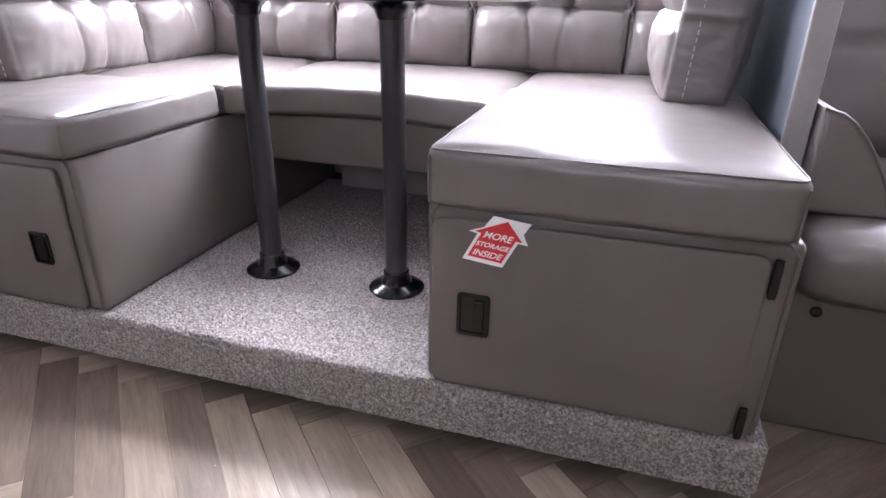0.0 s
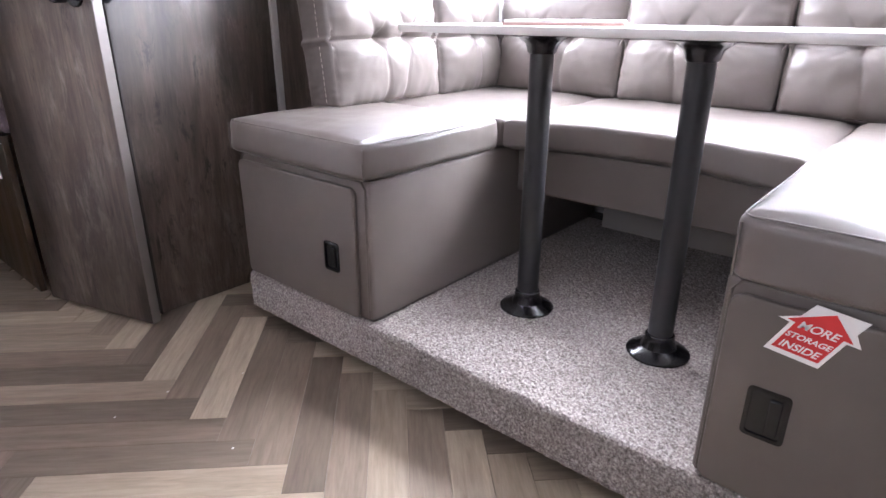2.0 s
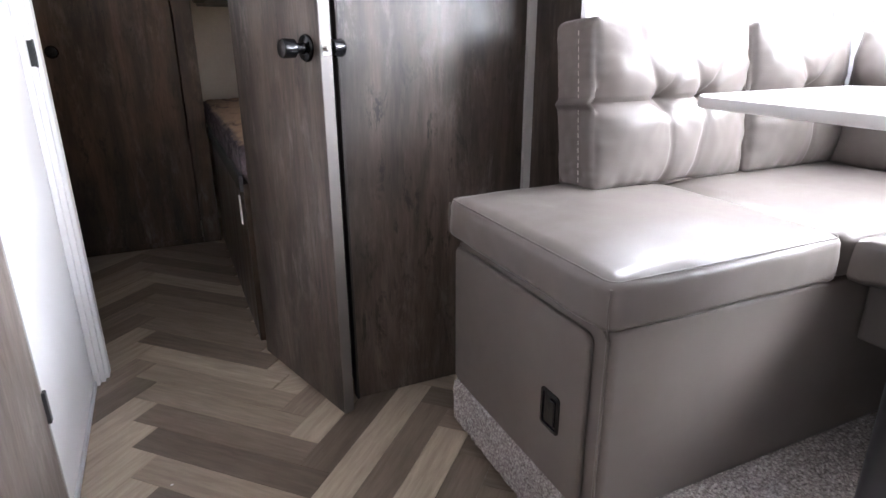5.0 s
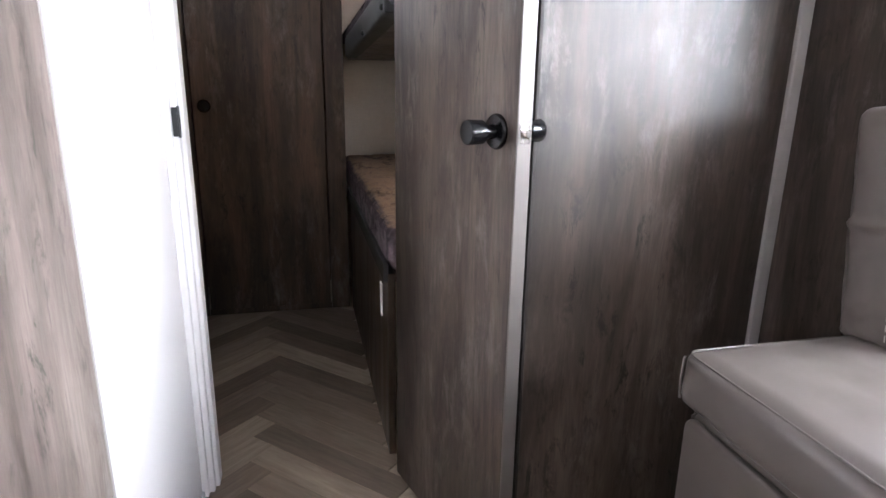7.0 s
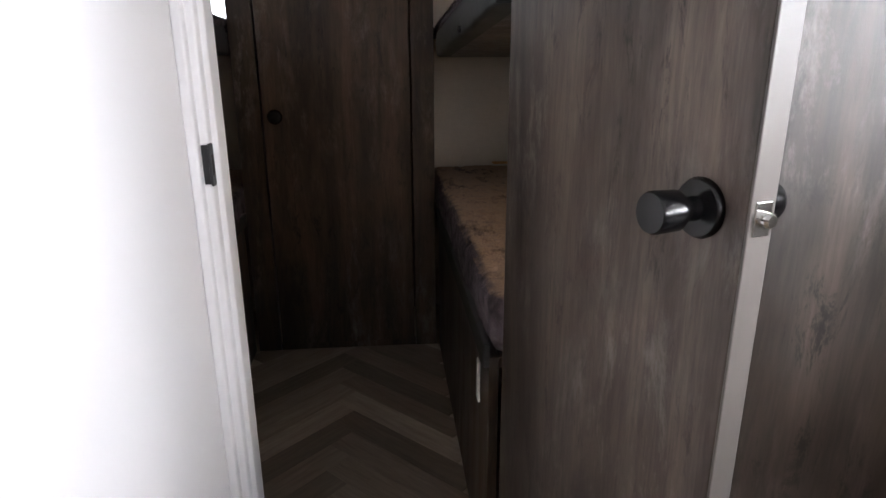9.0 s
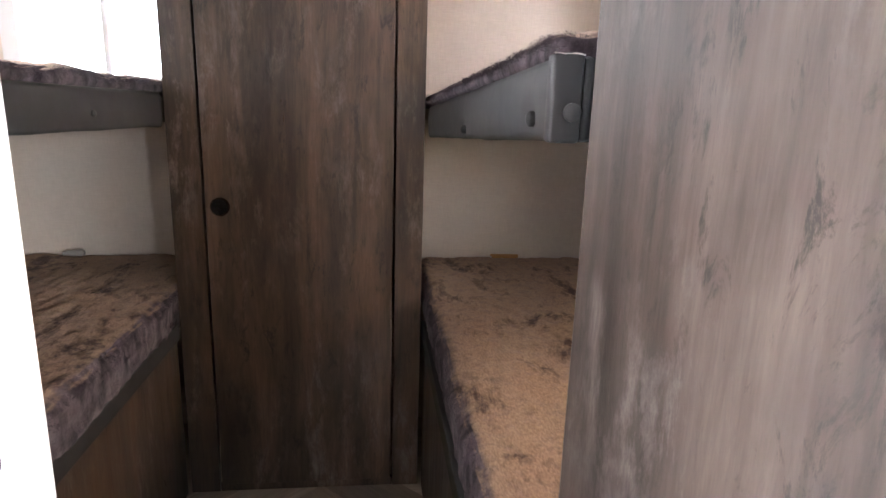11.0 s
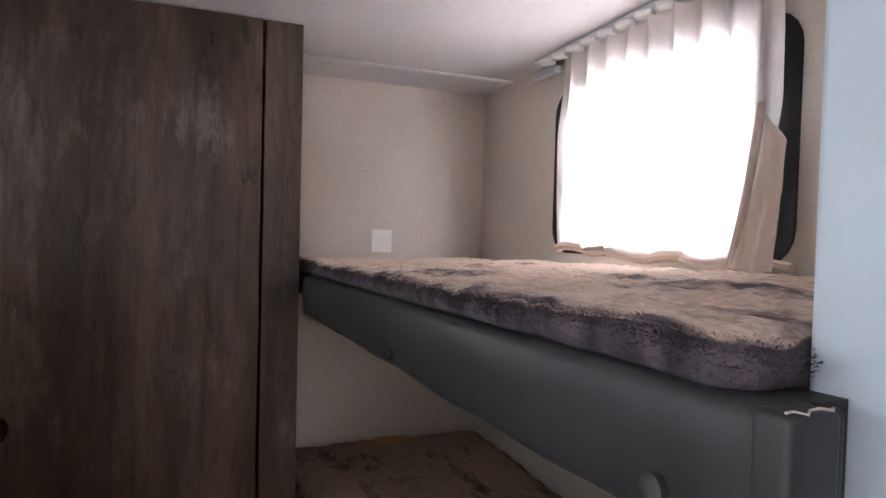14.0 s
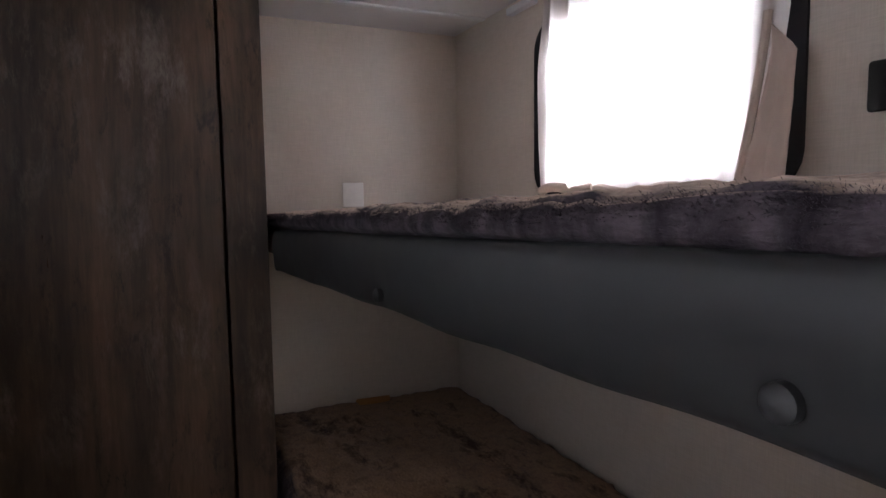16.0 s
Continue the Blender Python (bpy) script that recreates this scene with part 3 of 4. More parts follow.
def bench(name, y0, y1, x_back, door_y, handle, hinges, label):
    b = thing(name, (1.2, (y0 + y1) / 2, 0.19), label, "bench", "dinette benches")
    part("body", box(0.877, x_back, y0, y1, 0.192, 0.603, 0.014, 3), VINYL_BOX, b, smooth=True)
    d = part("door", slab(rounded(door_y[0], door_y[1], 0.197, 0.578, 0.022), "x", 0.862, 0.8765, 0.005, 3), VINYL_BOX, b, "taupe padded storage door", smooth=True)
    h0, h1, g0, g1 = handle
    bm = bmesh.new()
    outer, inner = rounded(h0, h1, g0, g1, 0.009), rounded(h0 + 0.007, h1 - 0.007, g0 + 0.007, g1 - 0.007, 0.006)
    rings = [[bm.verts.new((x, u, v)) for u, v in o] for o, x in ((outer, 0.8625), (outer, 0.8585), (inner, 0.8575), (inner, 0.8605))]
    k = len(outer)
    for a, c in zip(rings, rings[1:]):
        for i in range(k):
            bm.faces.new((a[i], a[(i + 1) % k], c[(i + 1) % k], c[i]))
    bm.faces.new(rings[-1])
    bmesh.ops.recalc_face_normals(bm, faces=bm.faces)
    part("handle", bm, BLACK, d, "recessed black pull handle")
    part("lever", box(0.8565, 0.8615, h0 + 0.012, h0 + 0.032, g0 + 0.014, g1 - 0.014, 0.003), BLACK, d)
    for hz0, hz1, hy in hinges:
        part("hinge", placed(puffy((0.012, 0.016, hz1 - hz0), 0.005, (0, 0, 0), 4, wrinkle=0), Matrix.Translation((0.866, hy, (hz0 + hz1) / 2))), BLACK, d, "black oval hinge", smooth=True)
    part("welt", tube([(0.874, y0 + 0.012, 0.205), (0.874, y0 + 0.012, 0.58), (0.876, y0 + 0.03, 0.602), (0.876, y1 - 0.03, 0.602), (0.874, y1 - 0.012, 0.58), (0.874, y1 - 0.012, 0.205)], 0.003), VINYL_BOX, b)
    return b


bench("dinette_bench", 1.575, 2.168, 2.2, (1.622, 2.163), (1.69, 1.752, 0.32, 0.407), [], "taupe vinyl dinette bench with storage door")
bench("dinette_bench", 0.028, 0.697, 2.2, (0.078, 0.682), (0.558, 0.626, 0.328, 0.424), [(0.5, 0.576, 0.068), (0.197, 0.27, 0.064)], "taupe vinyl dinette bench with storage door and red sticker")
rb = thing("rear_bench", (1.9, 1.13, 0.19), "taupe vinyl rear bench under the window", "bench", "dinette benches")
part("front_band", box(1.56, 1.6, 0.699, 1.573, 0.44, 0.6, 0.008), VINYL_BOX, rb)
part("seat_board", box(1.6, 2.26, 0.699, 1.573, 0.57, 0.6), VINYL_BOX, rb)
part("back_panel", box(2.07, 2.09, 0.699, 1.48, 0.192, 0.57), PANEL_PALE, rb, "pale panel under the rear bench")


def seam_loop(x0, x1, y0, y1, z, r=0.03):
    return tube([(u, v, z) for u, v in rounded(x0, x1, y0, y1, r)], 0.0019, 6, closed=True)


def seat_cushion(x0, x1, y0, y1, z0, z1, seed, label, shape=None):
    c = thing("seat_cushion", ((x0 + x1) / 2, (y0 + y1) / 2, z0), label, "cushion", "dinette seat cushions")
    bm = puffy((x1 - x0, y1 - y0, z1 - z0), 0.022, (0.008, 0.006, 0.012), 30, shape, 0.004, seed)
    part("cushion", placed(bm, Matrix.Translation(((x0 + x1) / 2, (y0 + y1) / 2, (z0 + z1) / 2))), VINYL, c, smooth=True, sharp=70)
    return c


cl = seat_cushion(0.846, 1.425, 1.558, 2.172, 0.603, 0.705, 1.3, "taupe leather-look seat cushion on the bench")
part("piping", seam_loop(0.8515, 1.4195, 1.5635, 2.1665, 0.6995, 0.022), VINYL, cl)
for y in (1.563, 2.167):
    part("corner_seam", tube([(0.8495, y, 0.612), (0.8465, y, 0.65), (0.8495, y, 0.69)], 0.0024, 6), VINYL, cl)
cr = seat_cushion(0.846, 1.60, 0.05, 0.69, 0.603, 0.72, 4.1, "taupe leather-look seat cushion with a glossy top")
part("piping", seam_loop(0.8515, 1.5945, 0.0555, 0.6845, 0.7145, 0.022), VINYL, cr)
for y in (0.056, 0.684):
    part("corner_seam", tube([(0.8495, y, 0.612), (0.8465, y, 0.66), (0.8495, y, 0.703)], 0.0024, 6), VINYL, cr)


def bow(p, u):
    """The rear cushion's front edge bows back between the benches."""
    return Vector((0.11 * (1 - u.y * u.y) * max(0, -u.x), 0, 0))


cb2 = seat_cushion(1.43, 2.24, 0.70, 1.555, 0.603, 0.702, 7.7, "taupe leather-look rear seat cushion", bow)
cc = seat_cushion(1.435, 2.24, 1.562, 2.172, 0.603, 0.703, 9.2, "taupe leather-look corner seat cushion")
cd = seat_cushion(1.61, 2.24, 0.024, 0.69, 0.603, 0.704, 3.2, "taupe leather-look corner seat cushion")


def back_cushion(w, h, d, m, seed, label, tufts=2):
    """A box-edged back cushion: a level crease with tufts on it, folds fanning up, thin seams curving down, puckered edges."""
    hw, hh = w / 2, h / 2
    tx = [0.0] if tufts == 1 else [-0.14 * w, 0.14 * w]
    z0 = 0.02 * h

    def dent(p, u):
        if abs(u.x) > 0.999:
            g = 0.012 * math.exp(-((p.z - z0) / 0.01) ** 2)
            pucker = 0.005 * noise.noise(Vector((p.y * 14, p.z * 45, seed))) * (0.4 + u.z * u.z)
            return Vector((math.copysign(pucker - g, u.x), 0, 0))
        if u.y > -0.999:
            return Vector((0, 0, 0))
        x, z = p.x, p.z
        q = 0.011 * math.exp(-((z - z0) / 0.007) ** 2) + 0.016 * math.exp(-((z - z0) / 0.035) ** 2)
        for t in tx:
            r2 = (x - t) ** 2 + (z - z0) ** 2
            q += 0.02 * math.exp(-r2 / 0.0007) + 0.006 * noise.noise(Vector((math.atan2(z - z0, x - t) * 4, seed, t))) * math.exp(-r2 / 0.006)
            if z < z0:
                bowed = t + (0.05 if t <= 0 else -0.05) * math.sin(math.pi * min(1, (z0 - z) / hh) * 0.6) * w
                q += 0.006 * math.exp(-((x - bowed) / 0.0055) ** 2) + 0.0035 * math.exp(-((x - bowed) / 0.025) ** 2)
            else:
                for sg in (-1, 1):
                    e = x - t - sg * (z - z0) * 0.62
                    q += (0.008 * math.exp(-(e / 0.007) ** 2) + 0.009 * math.exp(-(e / 0.025) ** 2)) * max(0, 1 - (z - z0) / (0.62 * hh))
        rim = max(abs(u.x), abs(u.z)) ** 6
        across, along = (x, z) if abs(u.z) > abs(u.x) else (z, x)
        q += 0.007 * rim * noise.noise(Vector((across * 38, along * 7, seed + 3))) + 0.003 * noise.noise(Vector((x * 17, z * 11, seed)))
        return Vector((0, q, 0))

    bc = thing("back_cushion", m.translation - Vector((0, 0, hh)), label, "cushion", "dinette back cushions")
    bm = puffy((w, d, h), 0.016, (0.008, 0.05, 0.01), 78, dent, 0.005, seed)
    part("cushion", placed(bm, m), VINYL, bc, smooth=True, sharp=80)
    for sx in (-1, 1):
        dash = None
        k = 20
        for i in range(k):
            a = -hh + 0.02 + (h - 0.04) * i / k
            dash = tube([m @ Vector((sx * (hw + 0.009), -d * 0.16, a)), m @ Vector((sx * (hw + 0.009), -d * 0.16, a + (h - 0.04) / k * 0.62))], 0.0011, 5, dash)
        tagged(part("stitching", dash, STITCH, bc, "pale stitched side seam"), kind="stuff")
    return bc


lean = 6
back_cushion(0.51, 0.41, 0.155, pose(1.43, 2.125, 0.908, -lean), 2.0, "taupe tufted back cushion against the end wall")
back_cushion(0.405, 0.41, 0.155, pose(1.9, 2.125, 0.905, -lean), 5.0, "taupe tufted back cushion in the corner", 1)
for i, (y, w) in enumerate(((1.76, 0.55), (1.205, 0.535), (0.655, 0.535), (0.21, 0.33))):
    back_cushion(w, 0.41, 0.15, pose(2.15, y, 0.905, -lean, 0, 90 - 180), 11.0 + i, "taupe tufted back cushion under the wide window", 2 if w > 0.4 else 1)
back_cushion(0.50, 0.41, 0.15, pose(1.70, 0.185, 0.925, -4, 0, 180), 21.0, "loose taupe back cushion with pale stitching")

# ---- table ----
tb = thing("dinette_table", (1.15, 1.06, 0.19), "dinette table with pale top on two black pedestal legs", "table")
part("tabletop", slab(rounded(1.04, 1.50, 0.56, 1.65, 0.06, 8), "z", 0.961, 0.98, 0.003), TABLE_TOP, tb, "pale laminate tabletop", smooth=True)
for y, x in ((1.315, 1.255), (0.915, 1.258)):
    leg = part("pedestal", turned([(0.031, 0.20), (0.031, 0.935)], pose(x, y, 0), 36), BLACK_METAL, tb, "black tube leg", smooth=True)
    part("floor_flange", turned([(0.078, 0.19), (0.079, 0.196), (0.074, 0.2), (0.045, 0.212), (0.037, 0.232), (0.036, 0.245), (0.033, 0.248)], pose(x, y, 0), 40), BLACK, leg, "black plastic foot flange", smooth=True)
    part("top_mount", turned([(0.033, 0.911), (0.037, 0.916), (0.042, 0.934), (0.062, 0.95), (0.082, 0.954), (0.082, 0.9605)], pose(x, y, 0), 40), BLACK, leg, "flared black top mount", smooth=True)

br = thing("brochure", (1.22, 1.25, 0.98), "folded reddish brochure lying on the table", "brochure")
part("cover", placed(slab(rounded(-0.11, 0.11, -0.14, 0.14, 0.002, 2), "z", 0.0, 0.006), pose(1.25, 1.24, 0.9805, 0, 0, 20)), LEAFLET, br)
part("pages", placed(slab(rounded(-0.108, 0.108, -0.137, 0.137, 0.002, 2), "z", 0.006, 0.012), pose(1.25, 1.245, 0.9805, 0, 0, 24)), PAPER, br)

# ---- sticker on the bench ----
sg = thing("sticker", (0.8585, 0.56, 0.5), "red and white arrow sticker reading more storage inside", "sticker")
O, EX, EY = Vector((0.8605, 0.618, 0.50)), Vector((0, -0.08, -0.009)), Vector((0, -0.049, 0.096))


def decal(name, pts, lift, mat, parent, thick=0.0006):
    bm = bmesh.new()
    lo = [bm.verts.new(O + EX * a + EY * b - Vector((lift, 0, 0))) for a, b in pts]
    f = bm.faces.new(lo)
    r = bmesh.ops.extrude_face_region(bm, geom=[f])
    bmesh.ops.translate(bm, verts=[v for v in r["geom"] if isinstance(v, bmesh.types.BMVert)], vec=(-thick, 0, 0))
    bmesh.ops.recalc_face_normals(bm, faces=bm.faces)
    return part(name, bm, mat, parent)


decal("sheet", [(0, 0), (1, 0), (1, 0.56), (1.24, 0.56), (1.0, 0.76), (1.02, 1.0), (0.12, 1.0), (0.06, 0.74), (-0.22, 0.6), (0, 0.58)], 0.0, PAPER, sg)
decal("arrow", [(0.08, 0.09), (0.92, 0.09), (0.92, 0.6), (1.08, 0.6), (0.5, 0.95), (-0.08, 0.63), (0.08, 0.61)], 0.0012, RED, sg)


def lettering(words, at, size, basis, mat, parent):
    cu = bpy.data.curves.new("lettering", "FONT")
    cu.body, cu.size, cu.align_x, cu.extrude = words, size, "CENTER", 0.0
    cu.offset = 0.0004
    tmp = new("lettering_tmp", cu)
    bpy.context.view_layer.update()
    me = bpy.data.meshes.new_from_object(tmp.evaluated_get(bpy.context.evaluated_depsgraph_get()))
    bpy.data.objects.remove(tmp)
    me.transform(basis)
    me.transform(Matrix.Translation(at - root_place(parent)))
    me.materials.append(mat)
    ob = new("lettering", me)
    ob.parent = parent
    return ob


ex, ey = EX.normalized(), EY.normalized()
B = Matrix(((ex.x, ey.x, -1, 0), (ex.y, ey.y, 0, 0), (ex.z, ey.z, 0, 0), (0, 0, 0, 1)))
for words, b, s in (("MORE", 0.545, 0.0205), ("STORAGE", 0.355, 0.0145), ("INSIDE", 0.15, 0.019)):
    lettering(words, O + EX * 0.5 + EY * b - Vector((0.0026, 0, 0)), s, B, PAPER, sg)

# ---- divider and sofa beside the dinette ----
structure("wall_divider", box(1.262, 2.26, -0.022, 0.02, 0.19, 1.2, 0.004), DIVIDER, "divider at the end of the dinette, tinted blue-grey for haze", "wall")
structure("trim_divider", box(1.25, 1.2615, -0.026, 0.024, 0.19, 1.2, 0.003), EDGE_BAND, "pale edge strip of the divider", "trim")
so = thing("sofa", (1.7, -0.7, 0), "taupe leather-look sofa with a dark base", "sofa")
part("base", box(1.21, 2.2, -1.5, -0.03, 0.0, 0.37, 0.01), VINYL_BOX, so, "dark taupe base panel")
part("button", turned([(0.013, 0), (0.012, 0.006), (0.004, 0.008)], pose(1.21, -0.12, 0.325, 0, -90, 0), 20), BLACK, so, smooth=True)
part("seat", placed(puffy((1.0, 1.46, 0.185), 0.08, (0.02, 0.0, 0.008), 30, None, 0.005, 3.0), Matrix.Translation((1.6, -0.76, 0.4625))), VINYL, so, "rolled seat front", smooth=True, sharp=80)
arm = [(-0.03, 0.556), (-0.2, 0.556), (-0.2, 0.575)] + [(-0.2 + 0.17 * t, 0.575 + 0.2 * math.sin(math.pi / 2 * t) ** 0.9) for t in (0.1, 0.22, 0.36, 0.5, 0.65, 0.8, 1.0)]
part("armrest", slab(arm, "x", 1.2, 1.82, 0.014, 4), VINYL, so, "curved armrest pad", smooth=True)
part("arm_piping", tube([(1.203, y, z) for y, z in arm[2:]], 0.0035), VINYL, so)
part("backrest", placed(puffy((0.22, 1.46, 0.62), 0.06, (0.02, 0.01, 0.01), 26, lambda p, u: Vector((0.02 * (math.exp(-((p.z + 0.02) / 0.01) ** 2) + math.exp(-((p.y - 0.42) / 0.01) ** 2)) if u.x < -0.99 else 0, 0, 0)), 0.005, 8.0), pose(1.9, -0.76, 0.86, 0, 8, 0)), VINYL, so, "tufted backrest", smooth=True, sharp=80)

# ---- wardrobe between the bunks ----
YW = 4.32
wr = thing("wardrobe", (0.045, 4.5, 0), "dark wood-grain wardrobe between the bunks", "wardrobe")
bm = box(-0.347, -0.328, YW + 0.02, 4.808, 0.0, CEIL - 0.001)
box(0.417, 0.436, YW + 0.02, 4.808, 0.0, CEIL - 0.001, bm=bm)
box(-0.328, 0.417, 4.78, 4.806, 0.0, CEIL - 0.001, bm=bm)
part("carcass", bm, WOOD_DARK, wr)
part("stile", box(-0.348, -0.253, YW, YW + 0.02, 0.0, CEIL - 0.002, 0.0015), WOOD_DARK, wr)
part("stile", box(0.347, 0.437, YW, YW + 0.02, 0.0, CEIL - 0.002, 0.0015), WOOD_DARK, wr)
part("toe_board", box(-0.25, 0.346, YW + 0.004, YW + 0.02, 0.0, 0.03), WOOD_DARK, wr)
wdoor = part("door", box(-0.244, 0.340, YW - 0.008, YW + 0.014, 0.033, CEIL - 0.004, 0.002), WOOD_DARK, wr, "tall wood-grain wardrobe door")
part("knob", turned([(0.018, 0), (0.014, 0.008), (0.013, 0.018), (0.02, 0.022), (0.028, 0.03), (0.029, 0.04), (0.024, 0.048), (0.0002, 0.051)], pose(-0.19, YW - 0.008, 1.02, 90), 30), BLACK, wdoor, "small glossy black knob", smooth=True)

# ---- bunks ----


def fur_tufts(bm, p, n, length, droop=0.3):
    """One blade of pile at p, along n."""
    d = (n + Vector((random.uniform(-0.5, 0.5), random.uniform(-0.5, 0.5), random.uniform(-0.3, 0.5)))).normalized()
    s = d.orthogonal().normalized() * random.uniform(0.0003, 0.0007)
    k = length * random.uniform(0.5, 1.2)
    a, b = bm.verts.new(p - s), bm.verts.new(p + s)
    c = bm.verts.new(p + d * k * 0.6 + s * 0.5)
    e = bm.verts.new(p + d * k - Vector((0, 0, droop * k)))
    bm.faces.new((a, b, c))
    bm.faces.new((a, c, e))


def fur_mattress(x0, x1, y0, y1, z0, z1, z1_far, front, seed, label, top_mat, side_mat, pile):
    t = thing("bunk_mattress", ((x0 + x1) / 2, (y0 + y1) / 2, z0), label, "mattress", "bunk mattresses")
    h = z1 - z0

    def shape(p, u):
        drop = (z1 - z1_far) * (u.y + 1) / 2
        lump = 0.006 * noise.noise(p * 6 + Vector((seed, 0, 0))) + 0.0045 * noise.noise(p * 26) + 0.0045 * noise.noise(Vector((p.x * 60, p.y * 75, p.z * 40)))
        return Vector((lump if abs(u.x) > 0.99 else 0, lump if abs(u.y) > 0.99 else 0, -drop + (lump if u.z > 0 else 0)))

    bm = puffy((x1 - x0, y1 - y0, h), min(0.03, h * 0.45), (0.004, 0.002, 0.006), 96, shape, 0.002, seed)
    placed(bm, Matrix.Translation(((x0 + x1) / 2, (y0 + y1) / 2, (z0 + z1) / 2)))
    pts = []
    for f in bm.faces:
        c = f.calc_center_median()
        near = (c.x - x0) if front < 0 else (x1 - c.x)
        if near < 0.03 and 0.15 < f.normal.z < 0.85:
            pts.append((c.copy(), f.normal.copy(), f.calc_area()))
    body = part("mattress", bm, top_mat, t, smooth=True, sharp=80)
    fb = bmesh.new()
    for c, n, a in pts:
        for _ in range(min(60, max(6, int(a * pile)))):
            fur_tufts(fb, c + Vector((random.uniform(-1, 1) * 0.006, random.uniform(-1, 1) * 0.014, random.uniform(-1, 1) * 0.004)), n, 0.0028)
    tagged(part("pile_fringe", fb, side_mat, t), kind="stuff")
    return t


def upper_bunk(side, x_front, x_wall, y_near, y_far, zt, zb, zt_far, zb_far, buttons, label):
    """A hinged upper bunk: grey padded fascia that wraps its near end, buttons, and a board."""
    b = thing("upper_bunk", ((x_front + x_wall) / 2, (y_near + y_far) / 2, zb_far), label, "bunk", "bunks")
    n = 60
    bm = bmesh.new()
    prof = 10
    rows = []
    for i in range(n + 1):
        s = i / n
        y = y_near + (y_far - y_near) * s
        t, o = zt + (zt_far - zt) * s, zb + (zb_far - zb) * s
        sag = 0.004 * noise.noise(Vector((y * 7, 0, 0)))
        row = []
        for k in range(prof + 1):
            a = math.pi * k / prof
            zk = (t + o) / 2 + (t - o) / 2 * math.cos(a)
            dimple = sum(math.exp(-(((y - by) / 0.022) ** 2 + ((zk - bz) / 0.014) ** 2)) for by, bz in buttons)
            bulge = 0.016 * math.sin(a) ** 0.35 * (1 - 0.35 * dimple)
            row.append(bm.verts.new((x_front + side * (0.016 - bulge), y, zk + (sag if k > prof / 2 else 0))))
        row.append(bm.verts.new((x_front + side * 0.055, y, o)))
        row.append(bm.verts.new((x_front + side * 0.055, y, t)))
        rows.append(row)
    m = len(rows[0])
    for a, c in zip(rows, rows[1:]):
        for k in range(m):
            bm.faces.new((a[k], a[(k + 1) % m], c[(k + 1) % m], c[k]))
    bm.faces.new(rows[0])
    bm.faces.new(list(reversed(rows[-1])))
    bmesh.ops.recalc_face_normals(bm, faces=bm.faces)
    part("fascia", bm, VINYL_GREY, b, "grey padded vinyl fascia", smooth=True, sharp=60)
    ea, eb = sorted((x_front - side * 0.001, x_front + side * 0.030))
    part("end_pad", box(ea, eb, y_near - 0.016, y_near + 0.004, zb - 0.001, zt + 0.001, 0.004, 3), VINYL_GREY, b, "grey padded end", smooth=True)
    ea, eb = sorted((x_front + side * 0.030, x_front + side * 0.042))
    part("end_return", box(ea, eb, y_near - 0.01, y_near + 0.02, zb, zt, 0.005, 3), VINYL_GREY, b, "darker return of the end")
    part("frayed_edge", tube([(x_front + side * (0.001 + 0.005 * i), y_near - 0.012 + 0.002 * math.sin(i * 2.3), zt + 0.0012 + 0.0006 * math.sin(i * 1.7 + 1)) for i in range(7)], 0.0007, 6), STITCH, b, "pale frayed vinyl edge")
    for by, bz in buttons:
        part("button", turned([(0.0086, -0.004), (0.0083, 0.003), (0.0056, 0.0055), (0.0002, 0.0066)], pose(x_front + side * 0.002, by, bz, 0, -90 * side, 0), 24), VINYL_GREY, b, "covered button", smooth=True)
    part("button", turned([(0.009, -0.002), (0.0087, 0.004), (0.006, 0.0065), (0.0002, 0.0074)], pose(x_front + side * 0.020, y_near - 0.016, (zt + zb) / 2 - 0.012, 90), 24), VINYL_GREY, b, "covered button", smooth=True)
    x0, x1 = sorted((x_front + side * 0.05, x_wall))
    part("board", slab([(2.998, zb + 0.006), (4.805, zb_far + 0.006), (4.805, zt_far - 0.004), (2.998, zt - 0.004)], "x", x0, x1), WOOD_DARK, b, "bunk board")
    return b


upper_bunk(1, 0.447, 1.158, 2.975, YW - 0.002, 1.388, 1.308, 1.338, 1.244, [(3.54, 1.298), (3.038, 1.328)], "upper bunk with grey padded fascia")
upper_bunk(-1, -0.353, -1.068, 2.997, YW - 0.002, 1.364, 1.272, 1.356, 1.254, [(3.87, 1.3), (3.04, 1.325)], "opposite upper bunk with grey padded fascia")
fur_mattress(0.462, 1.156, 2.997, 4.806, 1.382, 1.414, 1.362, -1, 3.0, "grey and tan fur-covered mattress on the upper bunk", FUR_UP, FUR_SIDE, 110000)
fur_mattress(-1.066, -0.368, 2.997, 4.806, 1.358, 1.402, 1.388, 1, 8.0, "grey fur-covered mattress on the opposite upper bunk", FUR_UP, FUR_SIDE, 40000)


def lower_bunk(side, x_front, x_wall, label):
    b = thing("lower_bunk", ((x_front + x_wall) / 2, 3.9, 0), label, "bunk", "bunks")
    x0, x1 = sorted((x_front, x_front + side * 0.022))
    part("front_board", box(x0, x1, 2.992, YW - 0.002, 0.0, 0.60, 0.002), WOOD_DARK, b)
    x0, x1 = sorted((x_front + side * 0.022, x_wall))
    part("deck", box(x0, x1, 2.992, 4.806, 0.575, 0.6), WOOD_DARK, b)
    part("rail", box(*sorted((x_front - side * 0.012, x_front + side * 0.002)), 2.992, YW - 0.004, 0.575, 0.632, 0.003), VINYL_GREY, b, "grey edge rail")
    return b


